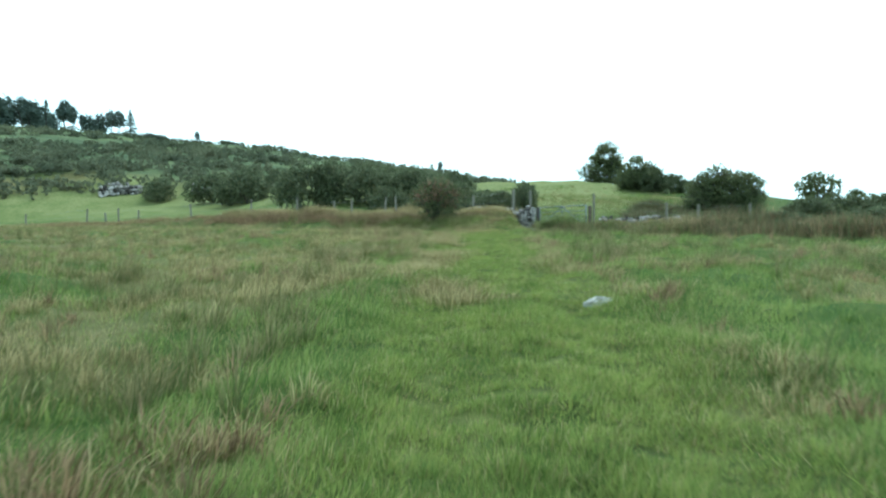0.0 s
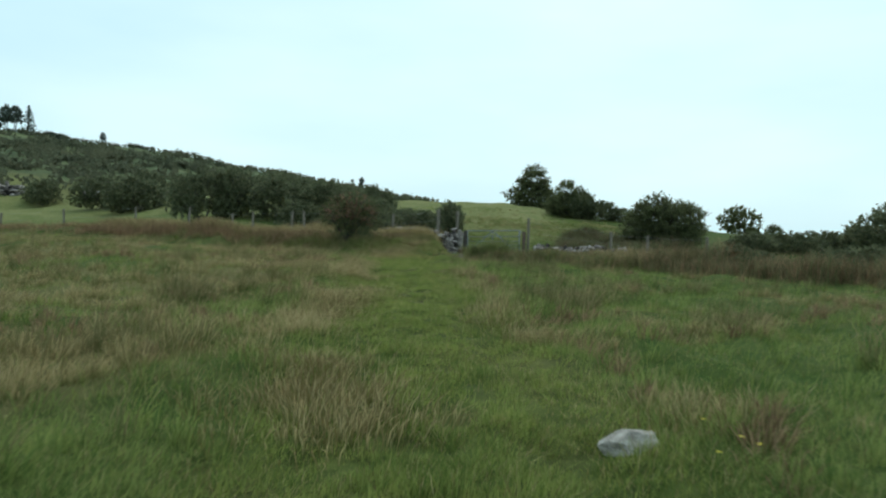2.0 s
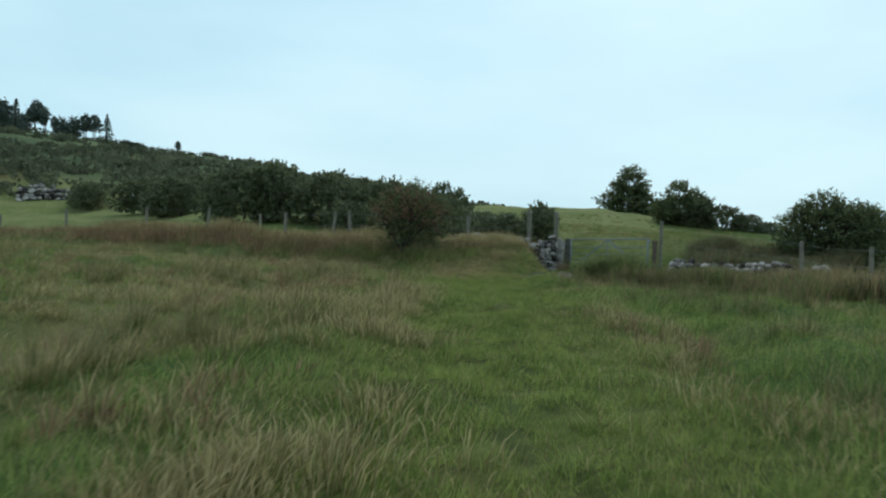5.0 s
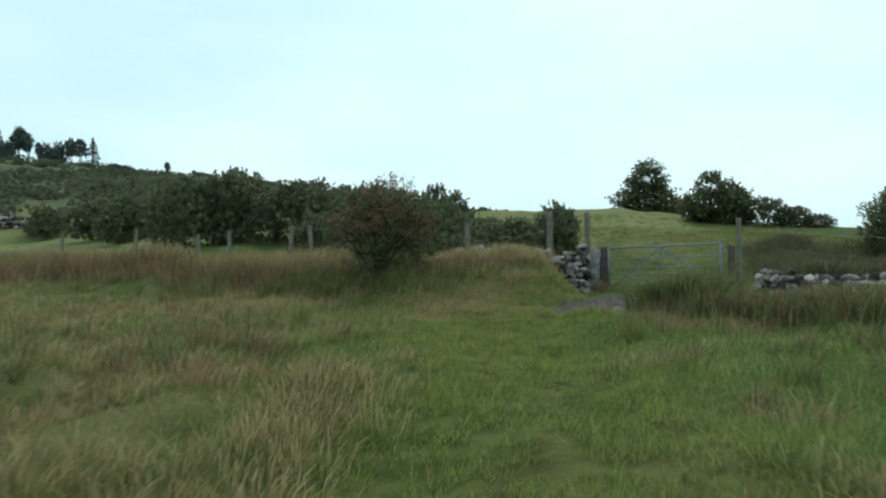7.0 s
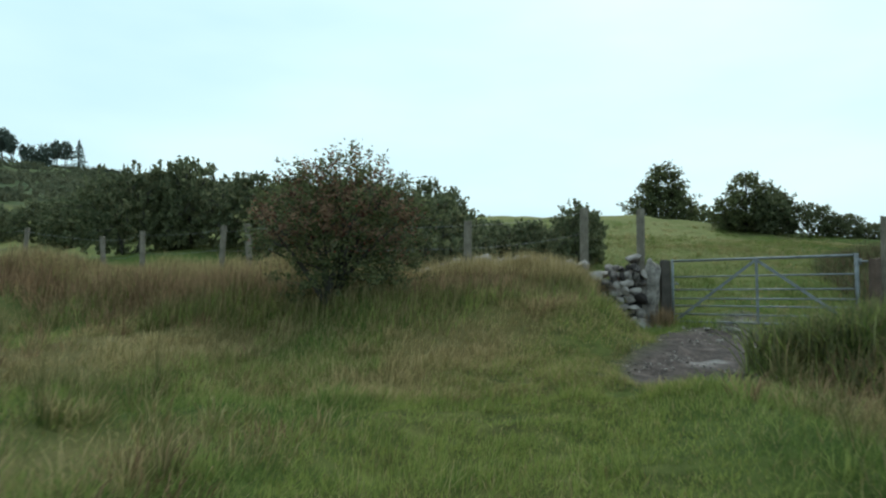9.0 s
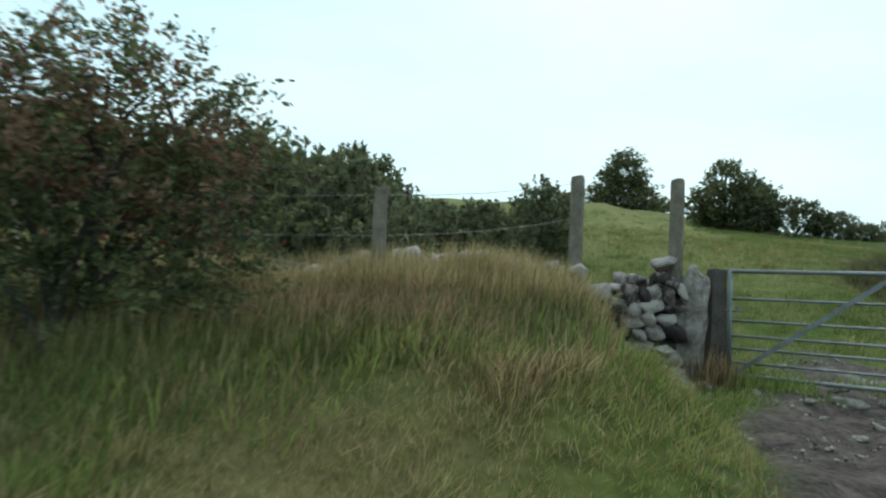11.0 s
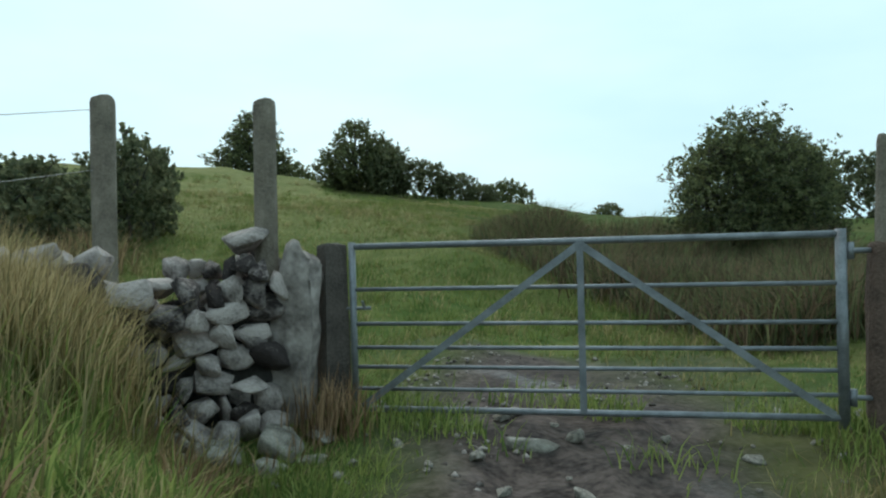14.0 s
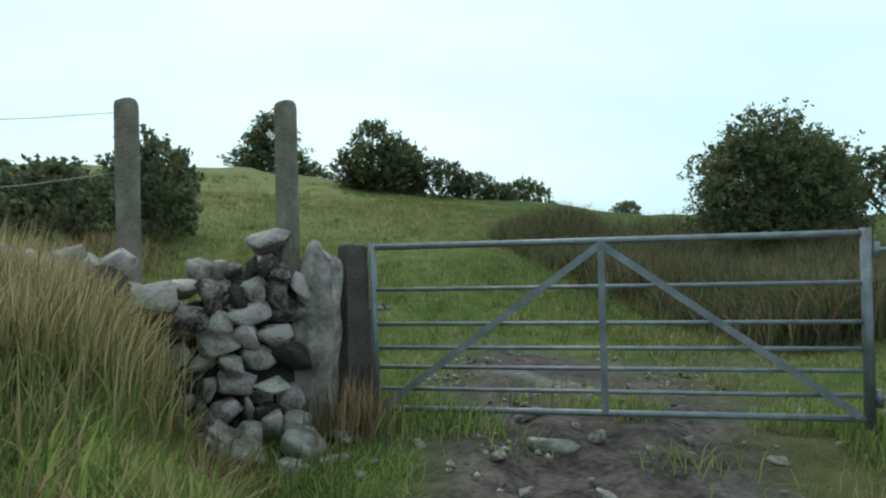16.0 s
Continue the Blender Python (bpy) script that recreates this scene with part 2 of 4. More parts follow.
def dryness(x, y):
    """Where the meadow is bleached (above 0) or green (below)."""
    right = np.clip((x - 1.5) / 2, 0, 1)
    beside = np.clip((y - 14) / 10, 0, 1) * np.clip((34 - y) / 3, 0, 1) * np.clip((x + 0.5) / 2, 0, 1)
    left = np.clip((-0.2 - x) / 2, 0, 1)
    upper_left = np.clip((y - 8) / 14, 0, 1) * np.clip((-x - 2) / 4, 0, 1)
    green_band = np.exp(-((y - 7.8) / 2.8) ** 2) * np.clip((x + 4.0) / 2, 0, 1)
    return (0.45 * waves(x, y, 0.5, 31) + 0.75 * waves(x, y, 1.5, 34) + 0.12 * np.clip((y - 31) / 4, 0, 1)
            - 0.28 * right - 0.3 * beside + 0.15 * left + 0.22 * upper_left - 0.3 * green_band)


def build_ground(mat):
    xs = axis_steps(-1500, 1500, -12, 14, 0.25, 1.07)
    ys = axis_steps(-400, 2000, -3, 48, 0.25, 1.06)
    gx, gy = np.meshgrid(xs, ys)
    gz = ground_z(gx, gy)
    nx, ny = len(xs), len(ys)
    verts = np.stack([gx, gy, gz], -1).reshape(-1, 3)
    i = (np.arange(ny - 1)[:, None] * nx + np.arange(nx - 1)[None]).ravel()
    faces = np.concatenate([np.stack([i, i + 1, i + nx + 1], 1), np.stack([i, i + nx + 1, i + nx], 1)])
    ob = blade_object("ground", verts, faces, mat)
    ob.data.polygons.foreach_set("use_smooth", [True] * len(ob.data.polygons))
    for name, value in zip(("track", "mud", "field", "hill", "dry", "ripe"), (*surface_kinds(gx, gy), np.clip(dryness(gx, gy) * 0.8 + 0.4, 0, 1), np.clip((beyond(gx, gy) - 5) / 10, 0, 1))):
        ob.data.attributes.new(name, 'FLOAT', 'POINT').data.foreach_set("value", value.ravel().astype(np.float32))
    return tagged(ob, "rough green and tan pasture rising to a hillside", "ground", kind="structure")


def ground_material():
    m = bpy.data.materials.new("pasture")
    m.use_nodes = True
    n, l = m.node_tree.nodes, m.node_tree.links
    b = n["Principled BSDF"]
    co = n.new("ShaderNodeTexCoord")

    def tex(scale, detail=4.0):
        t = n.new("ShaderNodeTexNoise")
        t.inputs["Scale"].default_value, t.inputs["Detail"].default_value = scale, detail
        l.new(co.outputs["Object"], t.inputs["Vector"])
        return t.outputs["Fac"]

    def ramp(fac, *stops):
        r = n.new("ShaderNodeValToRGB")
        e = r.color_ramp.elements
        while len(e) < len(stops):
            e.new(0.5)
        for k, (p, c) in enumerate(stops):
            e[k].position, e[k].color = p, (*c, 1)
        l.new(fac, r.inputs[0])
        return r.outputs[0]

    def mix(fac, a, c):
        x = n.new("ShaderNodeMix")
        x.data_type = 'RGBA'
        if isinstance(fac, float):
            x.inputs[0].default_value = fac
        else:
            l.new(fac, x.inputs[0])
        l.new(a, x.inputs[6])
        l.new(c, x.inputs[7])
        return x.outputs[2]

    def mask(name):
        a = n.new("ShaderNodeAttribute")
        a.attribute_name = name
        return a.outputs["Fac"]

    patches, tufts, fine = tex(0.45, 5), tex(3.5, 4), tex(22, 3)
    meadow = mix(0.4, ramp(mask("dry"), (0.1, (0.045, 0.08, 0.018)), (0.5, (0.08, 0.09, 0.03)), (0.95, (0.16, 0.125, 0.06))),
                 ramp(tufts, (0.35, (0.035, 0.06, 0.014)), (0.65, (0.13, 0.12, 0.045))))
    track = mix(0.4, ramp(tufts, (0.35, (0.032, 0.036, 0.012)), (0.65, (0.12, 0.135, 0.038))), ramp(patches, (0.4, (0.045, 0.075, 0.015)), (0.62, (0.115, 0.10, 0.036))))
    field = mix(0.35, ramp(patches, (0.38, (0.045, 0.085, 0.018)), (0.64, (0.10, 0.125, 0.035))), ramp(tufts, (0.38, (0.03, 0.06, 0.012)), (0.62, (0.15, 0.155, 0.05))))
    upper = mix(0.45, ramp(patches, (0.36, (0.12, 0.145, 0.045)), (0.64, (0.21, 0.205, 0.085))), ramp(tufts, (0.38, (0.09, 0.105, 0.035)), (0.62, (0.20, 0.19, 0.08))))
    field = mix(mask("ripe"), field, upper)
    hillside = mix(0.5, ramp(tex(0.06, 6), (0.38, (0.05, 0.07, 0.038)), (0.5, (0.085, 0.105, 0.055)), (0.62, (0.17, 0.19, 0.085))),
                   ramp(tex(0.5, 4), (0.4, (0.055, 0.08, 0.038)), (0.62, (0.13, 0.145, 0.065))))
    mud = mix(0.5, ramp(tex(4.5, 6), (0.36, (0.014, 0.010, 0.009)), (0.5, (0.042, 0.030, 0.025)), (0.66, (0.13, 0.098, 0.085))), ramp(fine, (0.35, (0.02, 0.014, 0.012)), (0.66, (0.13, 0.10, 0.088))))
    col = mix(mask("track"), meadow, track)
    col = mix(mask("field"), col, field)
    col = mix(mask("hill"), col, hillside)
    col = mix(mask("mud"), col, mud)
    l.new(col, b.inputs["Base Color"])
    wet = n.new("ShaderNodeMapRange")
    l.new(mask("mud"), wet.inputs[0])
    wet.inputs[3].default_value, wet.inputs[4].default_value = 0.9, 0.0
    pools = n.new("ShaderNodeMapRange")
    l.new(tex(1.3, 4), pools.inputs[0])
    pools.inputs[1].default_value, pools.inputs[2].default_value, pools.inputs[3].default_value, pools.inputs[4].default_value = 0.30, 0.42, 0.34, 0.88
    rough = n.new("ShaderNodeMath")
    rough.operation = 'MAXIMUM'
    l.new(wet.outputs[0], rough.inputs[0])
    l.new(pools.outputs[0], rough.inputs[1])
    l.new(rough.outputs[0], b.inputs["Roughness"])
    gloss = n.new("ShaderNodeMapRange")
    l.new(mask("mud"), gloss.inputs[0])
    gloss.inputs[3].default_value, gloss.inputs[4].default_value = 0.04, 0.19
    l.new(gloss.outputs[0], b.inputs["Specular IOR Level"])
    bp = n.new("ShaderNodeBump")
    bp.inputs["Strength"].default_value, bp.inputs["Distance"].default_value = 0.9, 0.12
    l.new(tufts, bp.inputs["Height"])
    bf = n.new("ShaderNodeBump")
    bf.inputs["Strength"].default_value, bf.inputs["Distance"].default_value = 0.6, 0.02
    l.new(fine, bf.inputs["Height"])
    l.new(bp.outputs[0], bf.inputs["Normal"])
    l.new(bf.outputs[0], b.inputs["Normal"])
    return m


build_ground(ground_material())


def gz(x, y):
    return float(ground_z(x, y))


# ---- gate ----
GL, GR = Vector((5.55, 41.18, 0.0)), Vector((7.72, 39.11, 0.0))
GDIR = (GR - GL).normalized()


def tube(bm, a, b, r, seg=8):
    a, b = Vector(a), Vector(b)
    m = (b - a).to_track_quat('Z', 'Y').to_matrix().to_4x4()
    geo = bmesh.ops.create_cone(bm, cap_ends=True, segments=seg, radius1=r, radius2=r, depth=(b - a).length,
                                matrix=Matrix.Translation((a + b) / 2) @ m)
    return geo


def build_gate():
    root = tagged(new("field_gate"), "galvanised seven-bar steel field gate, closed across the track", "gate")
    root.matrix_world = Matrix.Translation((GL.x, GL.y, 0.40)) @ Matrix.Rotation(math.atan2(GDIR.y, GDIR.x), 4, 'Z') @ Matrix.Rotation(radians(-0.9), 4, 'Y')
    w, h = 3.0, 1.08
    for frac in (0, 0.124, 0.258, 0.377, 0.523, 0.735, 1.0):
        z = frac * h
        bm = bmesh.new()
        tube(bm, (0.02, 0, z), (w - 0.02, 0, z), 0.021 if frac in (0.0, 1.0) else 0.0135, 10)
        part("top_rail" if frac == 1 else "bottom_rail" if frac == 0 else "bar", bm, M_gate, root, smooth=True)
    for x, r in ((0, 0.024), (w, 0.032)):
        bm = bmesh.new()
        tube(bm, (x, 0, -0.06), (x, 0, h + 0.03), r, 12)
        part("stile", bm, M_gate, root, smooth=True)
    bm = bmesh.new()
    bmesh.ops.create_cube(bm, size=1, matrix=Matrix.Translation((w / 2, -0.022, h / 2)) @ Matrix.Diagonal((0.042, 0.008, h, 1)))
    part("upright", bm, M_gate, root)
    for x in (0.06, w - 0.06):
        bm = bmesh.new()
        a, b = Vector((w / 2, -0.03, h - 0.02)), Vector((x, -0.03, 0.02))
        ang = math.atan2(b.z - a.z, b.x - a.x)
        bmesh.ops.create_cube(bm, size=1, matrix=Matrix.Translation((a + b) / 2) @ Matrix.Rotation(-ang, 4, 'Y') @ Matrix.Diagonal(((b - a).length, 0.008, 0.045, 1)))
        part("diagonal_brace", bm, M_gate, root)
    for z in (0.12, h - 0.1):
        bm = bmesh.new()
        tube(bm, (w, 0, z), (w + 0.16, 0, z), 0.016)
        hinge = part("hinge", bm, M_gate, root, smooth=True)
        bm = bmesh.new()
        tube(bm, (w + 0.05, 0, z - 0.05), (w + 0.05, 0, z + 0.05), 0.022)
        part("hinge_pin", bm, M_gate, hinge, smooth=True)
    bm = bmesh.new()
    tube(bm, (-0.10, 0, h * 0.62), (0.12, 0, h * 0.62), 0.012)
    tube(bm, (0.08, 0, h * 0.62), (0.08, -0.05, h * 0.62 + 0.05), 0.009)
    part("latch", bm, M_gate, root, smooth=True)


build_gate()


# ---- posts and wires ----
def post(x, y, top, r=0.06, lean=(0, 0), square=False, label="weathered grey wooden fence post", group="posts along the field fence", name="fence_post", mat=None):
    g = gz(x, y)
    h = top - g
    bm = bmesh.new()
    seg = 4 if square else 10
    rings = []
    for f in (-0.2, 0.0, 0.2, 0.45, 0.7, 0.9, 0.985, 1.0):
        rr = r * (1.06 - 0.08 * max(f, 0)) * (0.93 if f == 1.0 else 1)
        ring = []
        for s in range(seg):
            a = 2 * math.pi * s / seg + (math.pi / 4 if square else 0)
            w = 1 + 0.16 * noise.noise((x + 1.7 * math.cos(a), y + 1.7 * math.sin(a), f * 3))
            ring.append(bm.verts.new((rr * w * math.cos(a) + lean[0] * f * h, rr * w * math.sin(a) + lean[1] * f * h,
                                      f * h + (0.012 * math.sin(2 * a + x) if f >= 0.98 else 0))))
        rings.append(ring)
    for a, b in zip(rings, rings[1:]):
        for s in range(seg):
            bm.faces.new((a[s], a[(s + 1) % seg], b[(s + 1) % seg], b[s]))
    bm.faces.new(rings[-1])
    ob = part(name, bm, mat or M_post)
    ob.location = (x, y, g)
    return tagged(ob, label, "post", group)


FENCE = [(-32.96, 58.33, 0), (-26.6, 55.2, 0), (-24.7, 54.2, -0.3), (-23.5, 53.6, 0), (-21.7, 52.7, -0.25), (-17.1, 50.4, 0), (-12.4, 48.1, 0), (-9.1, 46.4, 0),
         (-6.48, 45.1, 0), (-5.4, 44.6, 0), (-3.3, 43.5, 0), (-2.6, 43.2, 0)]
tops = []
for k, (x, y, dh) in enumerate(FENCE):
    t = gz(x, y) + 1.22 + dh
    post(x, y, t, 0.062, lean=(0.06 * math.sin(k * 2.1), 0.03 * math.cos(k)))
    tops.append((x, y, t))
post(1.84, 41.3, 2.2, 0.07)
post(4.17, 42.34, 2.55, 0.085, label="stout weathered round fence post behind the stone wall")
post(5.04, 41.44, 2.45, 0.075, label="stout weathered round fence post behind the stone wall")
tops += [(1.84, 41.3, 2.2), (4.17, 42.34, 2.55)]
post(5.44, 41.29, 1.50, 0.115, square=True, name="gate_post", group="gateposts", label="dark square timber gatepost beside the steel gate", mat=M_gatepost)
post(7.90, 38.98, 1.47, 0.085, name="gate_post", group="gateposts", label="reddish brown timber gatepost that hangs the gate", mat=M_hangpost)
post(8.12, 39.07, 2.12, 0.06, label="tall weathered wooden post beside the hanging gatepost")
RIGHT = [(10.73, 34.9, 1.45), (11.65, 33.2, 1.3), (13.2, 31.3, 1.25)]
for x, y, t in RIGHT:
    post(x, y, t, 0.055)


def wire(pts, drop):
    bm = bmesh.new()
    for (ax, ay, az), (bx, by, bz) in zip(pts, pts[1:]):
        for k in range(4):
            f0, f1 = k / 4, (k + 1) / 4
            s0, s1 = 0.05 * f0 * (1 - f0) * 4, 0.05 * f1 * (1 - f1) * 4
            tube(bm, (ax + (bx - ax) * f0, ay + (by - ay) * f0, az + (bz - az) * f0 - drop - s0),
                 (ax + (bx - ax) * f1, ay + (by - ay) * f1, az + (bz - az) * f1 - drop - s1), 0.0025, 4)
    return bm


for pts in (tops, [(8.1, 39.05, 2.0)] + RIGHT):
    fence = tagged(new("wire_fence"), "sagging plain wire strands strung between wooden posts", "wire")
    for drop in (0.08, 0.5):
        part("strand", wire(pts, drop), M_wire, fence)


# ---- stones ----
def stone_mesh(seed, name="stone"):
    """An angular block: the hull of random corners in a flattened box."""
    g = np.random.default_rng(seed)
    bm = bmesh.new()
    for _ in range(15):
        p = g.uniform(-1, 1, 3)
        p = p / max(np.abs(p) ** 1.0) * g.uniform(0.8, 1.0)
        p = p / (np.sum(np.abs(p) ** 3) ** (1 / 3)) * g.uniform(0.85, 1.0)
        bm.verts.new(Vector(p * (0.5, 0.45, 0.4)))
    geo = bmesh.ops.convex_hull(bm, input=bm.verts)
    bmesh.ops.delete(bm, geom=list(set(geo["geom_interior"]) | set(geo["geom_unused"])), context='VERTS')
    bmesh.ops.bevel(bm, geom=bm.edges[:], offset=0.075, segments=1, affect='EDGES', clamp_overlap=True)
    bmesh.ops.triangulate(bm, faces=bm.faces[:])
    shift = Vector((seed * 1.7, seed * 0.9, 0))
    for v in bm.verts:
        v.co += v.co.normalized() * (0.07 * noise.noise(v.co * 3.0 + shift) + 0.035 * noise.noise(v.co * 8.0 + shift))
    me = bpy.data.meshes.new(name)
    bm.to_mesh(me)
    bm.free()
    me.materials.append(M_stone)
    me.polygons.foreach_set("use_smooth", [True] * len(me.polygons))
    return me


STONES = [stone_mesh(s) for s in range(14)]
PALE = [stone_mesh(100 + s) for s in range(6)]
for me in PALE:
    me.materials[0] = M_lichen


def dry_wall(label, a, b, h0, h1, depth, seed, size, step_h=0.2, rough=0.05):
    """A rubble wall of single stones from a to b, around an added dark core; heights above the ground at both ends."""
    g = np.random.default_rng(seed)
    a, b = Vector((*a, 0)), Vector((*b, 0))
    length, d = (b - a).length, (b - a).normalized()
    side = Vector((-d.y, d.x, 0))
    wall = tagged(new("dry_stone_wall"), label, "wall")
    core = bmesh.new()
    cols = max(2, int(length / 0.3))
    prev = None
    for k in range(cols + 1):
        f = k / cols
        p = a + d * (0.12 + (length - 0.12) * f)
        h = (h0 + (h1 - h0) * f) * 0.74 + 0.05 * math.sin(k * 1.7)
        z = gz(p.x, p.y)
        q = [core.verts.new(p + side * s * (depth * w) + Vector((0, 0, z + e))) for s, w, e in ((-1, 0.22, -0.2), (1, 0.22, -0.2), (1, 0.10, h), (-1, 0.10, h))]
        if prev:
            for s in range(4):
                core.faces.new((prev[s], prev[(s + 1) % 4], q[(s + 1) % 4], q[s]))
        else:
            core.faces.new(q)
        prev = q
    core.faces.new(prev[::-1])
    # added filler; its near-black colour stands in for shade between the stones
    part("core", core, M_core, wall, "dark filler core, gap shade put into its colour")
    u = 0.0
    made = 0
    for row in range(12):
        z0 = row * step_h
        u = g.uniform(0, 0.15)
        while u < length:
            f = u / length
            h = h0 + (h1 - h0) * f + g.normal(0, 0.02)
            w = size * g.uniform(0.5, 1.55)
            if z0 < h:
                for s in (((-1, 0, 1) if u < 0.45 else (-1, 1)) if z0 + step_h < h else (0, )):
                    p = a + d * (u + w / 2) + side * (s * depth * (0.42 - 0.10 * z0 / max(h, 0.3)) + g.normal(0, rough))
                    hh = step_h * g.uniform(1.15, 1.7)
                    ob = new("stone", STONES[int(g.integers(14))])
                    ob.parent = wall
                    ob.matrix_basis = Matrix.LocRotScale((p.x, p.y, gz(p.x, p.y) + z0 + hh * 0.30 + g.normal(0, 0.015)),
                                                         Euler((g.normal(0, 0.3), g.normal(0, 0.3), math.atan2(d.y, d.x) + g.normal(0, 0.4))),
                                                         (w * 1.35, size * g.uniform(1.1, 1.7), hh * g.uniform(0.95, 1.35)))
                    made += 1
            u += w * 0.92
    return wall


M_core = material("gap_shade_core", (0.02, 0.018, 0.015), (0.06, 0.055, 0.05), 8, 0.95, 0.6, 30)
dry_wall("ruinous dry stone wall of pale lichened rubble beside the gate", (5.16, 41.36), (3.6, 41.8), 1.24, 0.5, 0.6, 11, 0.17, 0.14, 0.06)
dry_wall("low overgrown dry stone wall, half buried in tall grass", (3.5, 41.85), (0.6, 43.0), 0.52, 0.3, 0.5, 12, 0.26, 0.18)
dry_wall("low dry stone wall of pale rubble beyond the gatepost", (8.35, 38.75), (11.3, 34.4), 0.62, 0.42, 0.55, 13, 0.19, 0.15)
dry_wall("tumbled stone wall across the foot of the hillside", (-40.4, 86.5), (-36.0, 88.0), 1.2, 0.9, 1.0, 14, 0.45, 0.34)
dry_wall("short stretch of broken stone wall below the gorse slope", (-29.8, 87.2), (-27.3, 88.0), 0.9, 0.7, 0.8, 15, 0.5, 0.4)


bm = bmesh.new()
bmesh.ops.create_cube(bm, size=1.0)
bmesh.ops.subdivide_edges(bm, edges=bm.edges[:], cuts=5, use_grid_fill=True)
for v in bm.verts:
    k = 0.5 + v.co.z
    v.co.x *= 1 - 0.45 * k - 0.25 * max(0, k - 0.8)
    v.co.z -= 0.5 * v.co.x * k * 0.5 + 0.35 * v.co.x ** 2 * k
    v.co += Vector((0.10, 0.12, 0.03)) * noise.noise(v.co * 2.4 + Vector((4, 1, 7))) + Vector((0.05, 0.05, 0.012)) * noise.noise(v.co * 6)
bmesh.ops.bevel(bm, geom=[e for e in bm.edges if e.calc_face_angle(0) > 1.0], offset=0.05, segments=2, affect='EDGES')
bmesh.ops.scale(bm, vec=(0.40, 0.2, 1.22), verts=bm.verts)
slab = part("standing_stone", bm, M_slab, smooth=True)
slab.matrix_world = pose(5.16, 41.30, gz(5.16, 41.30) + 0.50, 3, 9, -42)
tagged(slab, "tall pale lichened stone slab leaning on the gatepost", "stone")
g = np.random.default_rng(90)


def block(name, label, x, y, s, group):
    ob = new(name, PALE[int(g.integers(6))])
    ob.matrix_world = Matrix.LocRotScale((x, y, gz(x, y) + s * 0.12), Euler((g.normal(0, 0.25), g.normal(0, 0.25), g.uniform(0, 6))), (s * 1.4, s * 1.1, s * 0.8))
    tagged(ob, label, "stone", group)


bm = bmesh.new()
bmesh.ops.create_icosphere(bm, subdivisions=3, radius=0.5)
for v in bm.verts:
    for nx, ny, nz, d in ((0.5, 0.2, 0.84, 0.27), (-0.62, 0.1, 0.78, 0.33), (0.1, -0.8, 0.6, 0.3), (-0.3, 0.85, 0.43, 0.34), (0.95, -0.25, 0.2, 0.4), (-0.9, -0.4, 0.15, 0.38)):
        over = v.co.dot(Vector((nx, ny, nz))) - d
        if over > 0:
            v.co -= Vector((nx, ny, nz)) * over * 0.9
    v.co *= 1 + 0.22 * noise.noise(v.co * 2.3 + Vector((3, 9, 1))) + 0.10 * noise.noise(v.co * 6) + 0.04 * noise.noise(v.co * 14)
rock = part("boulder", bm, M_pale)
rock.matrix_world = pose(2.27, 9.5, gz(2.27, 9.5) + 0.035, 4, -7, 15) @ Matrix.Diagonal((0.44, 0.32, 0.22, 1))
tagged(rock, "flat pale grey rock lying in the meadow grass", "stone")
for k in range(64):
    f, o = g.uniform(-0.25, 1.1), g.normal(-0.3, 0.7)
    block("loose_stone", "loose grey stone pressed into trampled mud", 5.3 + 2.4 * f + 0.69 * o, 41.1 - 2.2 * f + 0.72 * o, 0.035 + 0.12 * g.random() ** 2.2, "loose stones by the gate")
for x, y, s in [(4.95, 40.95, 0.34), (4.6, 41.0, 0.28), (5.2, 40.95, 0.22), (4.35, 41.1, 0.3), (4.8, 40.75, 0.2), (5.05, 40.7, 0.16), (6.15, 40.05, 0.26)]:
    block("fallen_stone", "fallen wall stone lying at the foot of the wall", x, y, s, "fallen stones at the wall foot")


def gravel():
    """Small stones trodden into the mud, each a rough eight-sided lump."""
    g = np.random.default_rng(95)
    x, y = g.uniform(3.4, 8.6, 9000), g.uniform(35.6, 42.6, 9000)
    k = (surface_kinds(x, y)[1] > 0.3) & (waves(x, y, 3.2, 91) > -0.1 + 0.9 * g.random(9000))
    x, y = x[k], y[k]
    n = len(x)
    r = 0.008 + 0.024 * g.random(n) ** 2.5
    corners = np.array([(1, 0, 0), (0, 1, 0), (-1, 0, 0), (0, -1, 0), (0, 0, 0.7), (0, 0, -0.6)])
    turn = g.uniform(0, 6.28, n)
    c, t = np.cos(turn)[:, None], np.sin(turn)[:, None]
    p = corners[None] * g.uniform(0.6, 1.3, (n, 6, 1)) * r[:, None, None]
    p = np.stack([p[..., 0] * c - p[..., 1] * t, p[..., 0] * t + p[..., 1] * c, p[..., 2]], -1)
    p += np.stack([x, y, ground_z(x, y) + r * 0.2], 1)[:, None]
    i = np.arange(n)[:, None] * 6
    f = np.concatenate([i + q for q in ([0, 1, 4], [1, 2, 4], [2, 3, 4], [3, 0, 4], [1, 0, 5], [2, 1, 5], [3, 2, 5], [0, 3, 5])])
    tagged(blade_object("gravel", p.reshape(-1, 3), f, M_gravel), "small grey stones trodden into the muddy gateway", "gravel", kind="stuff")


gravel()


# ---- plants ----
def basis(n, g):
    a = g.normal(size=(n, 3))
    a /= np.linalg.norm(a, axis=1, keepdims=True)
    b = np.cross(a, g.normal(size=(n, 3)))
    return a, b / np.linalg.norm(b, axis=1, keepdims=True)


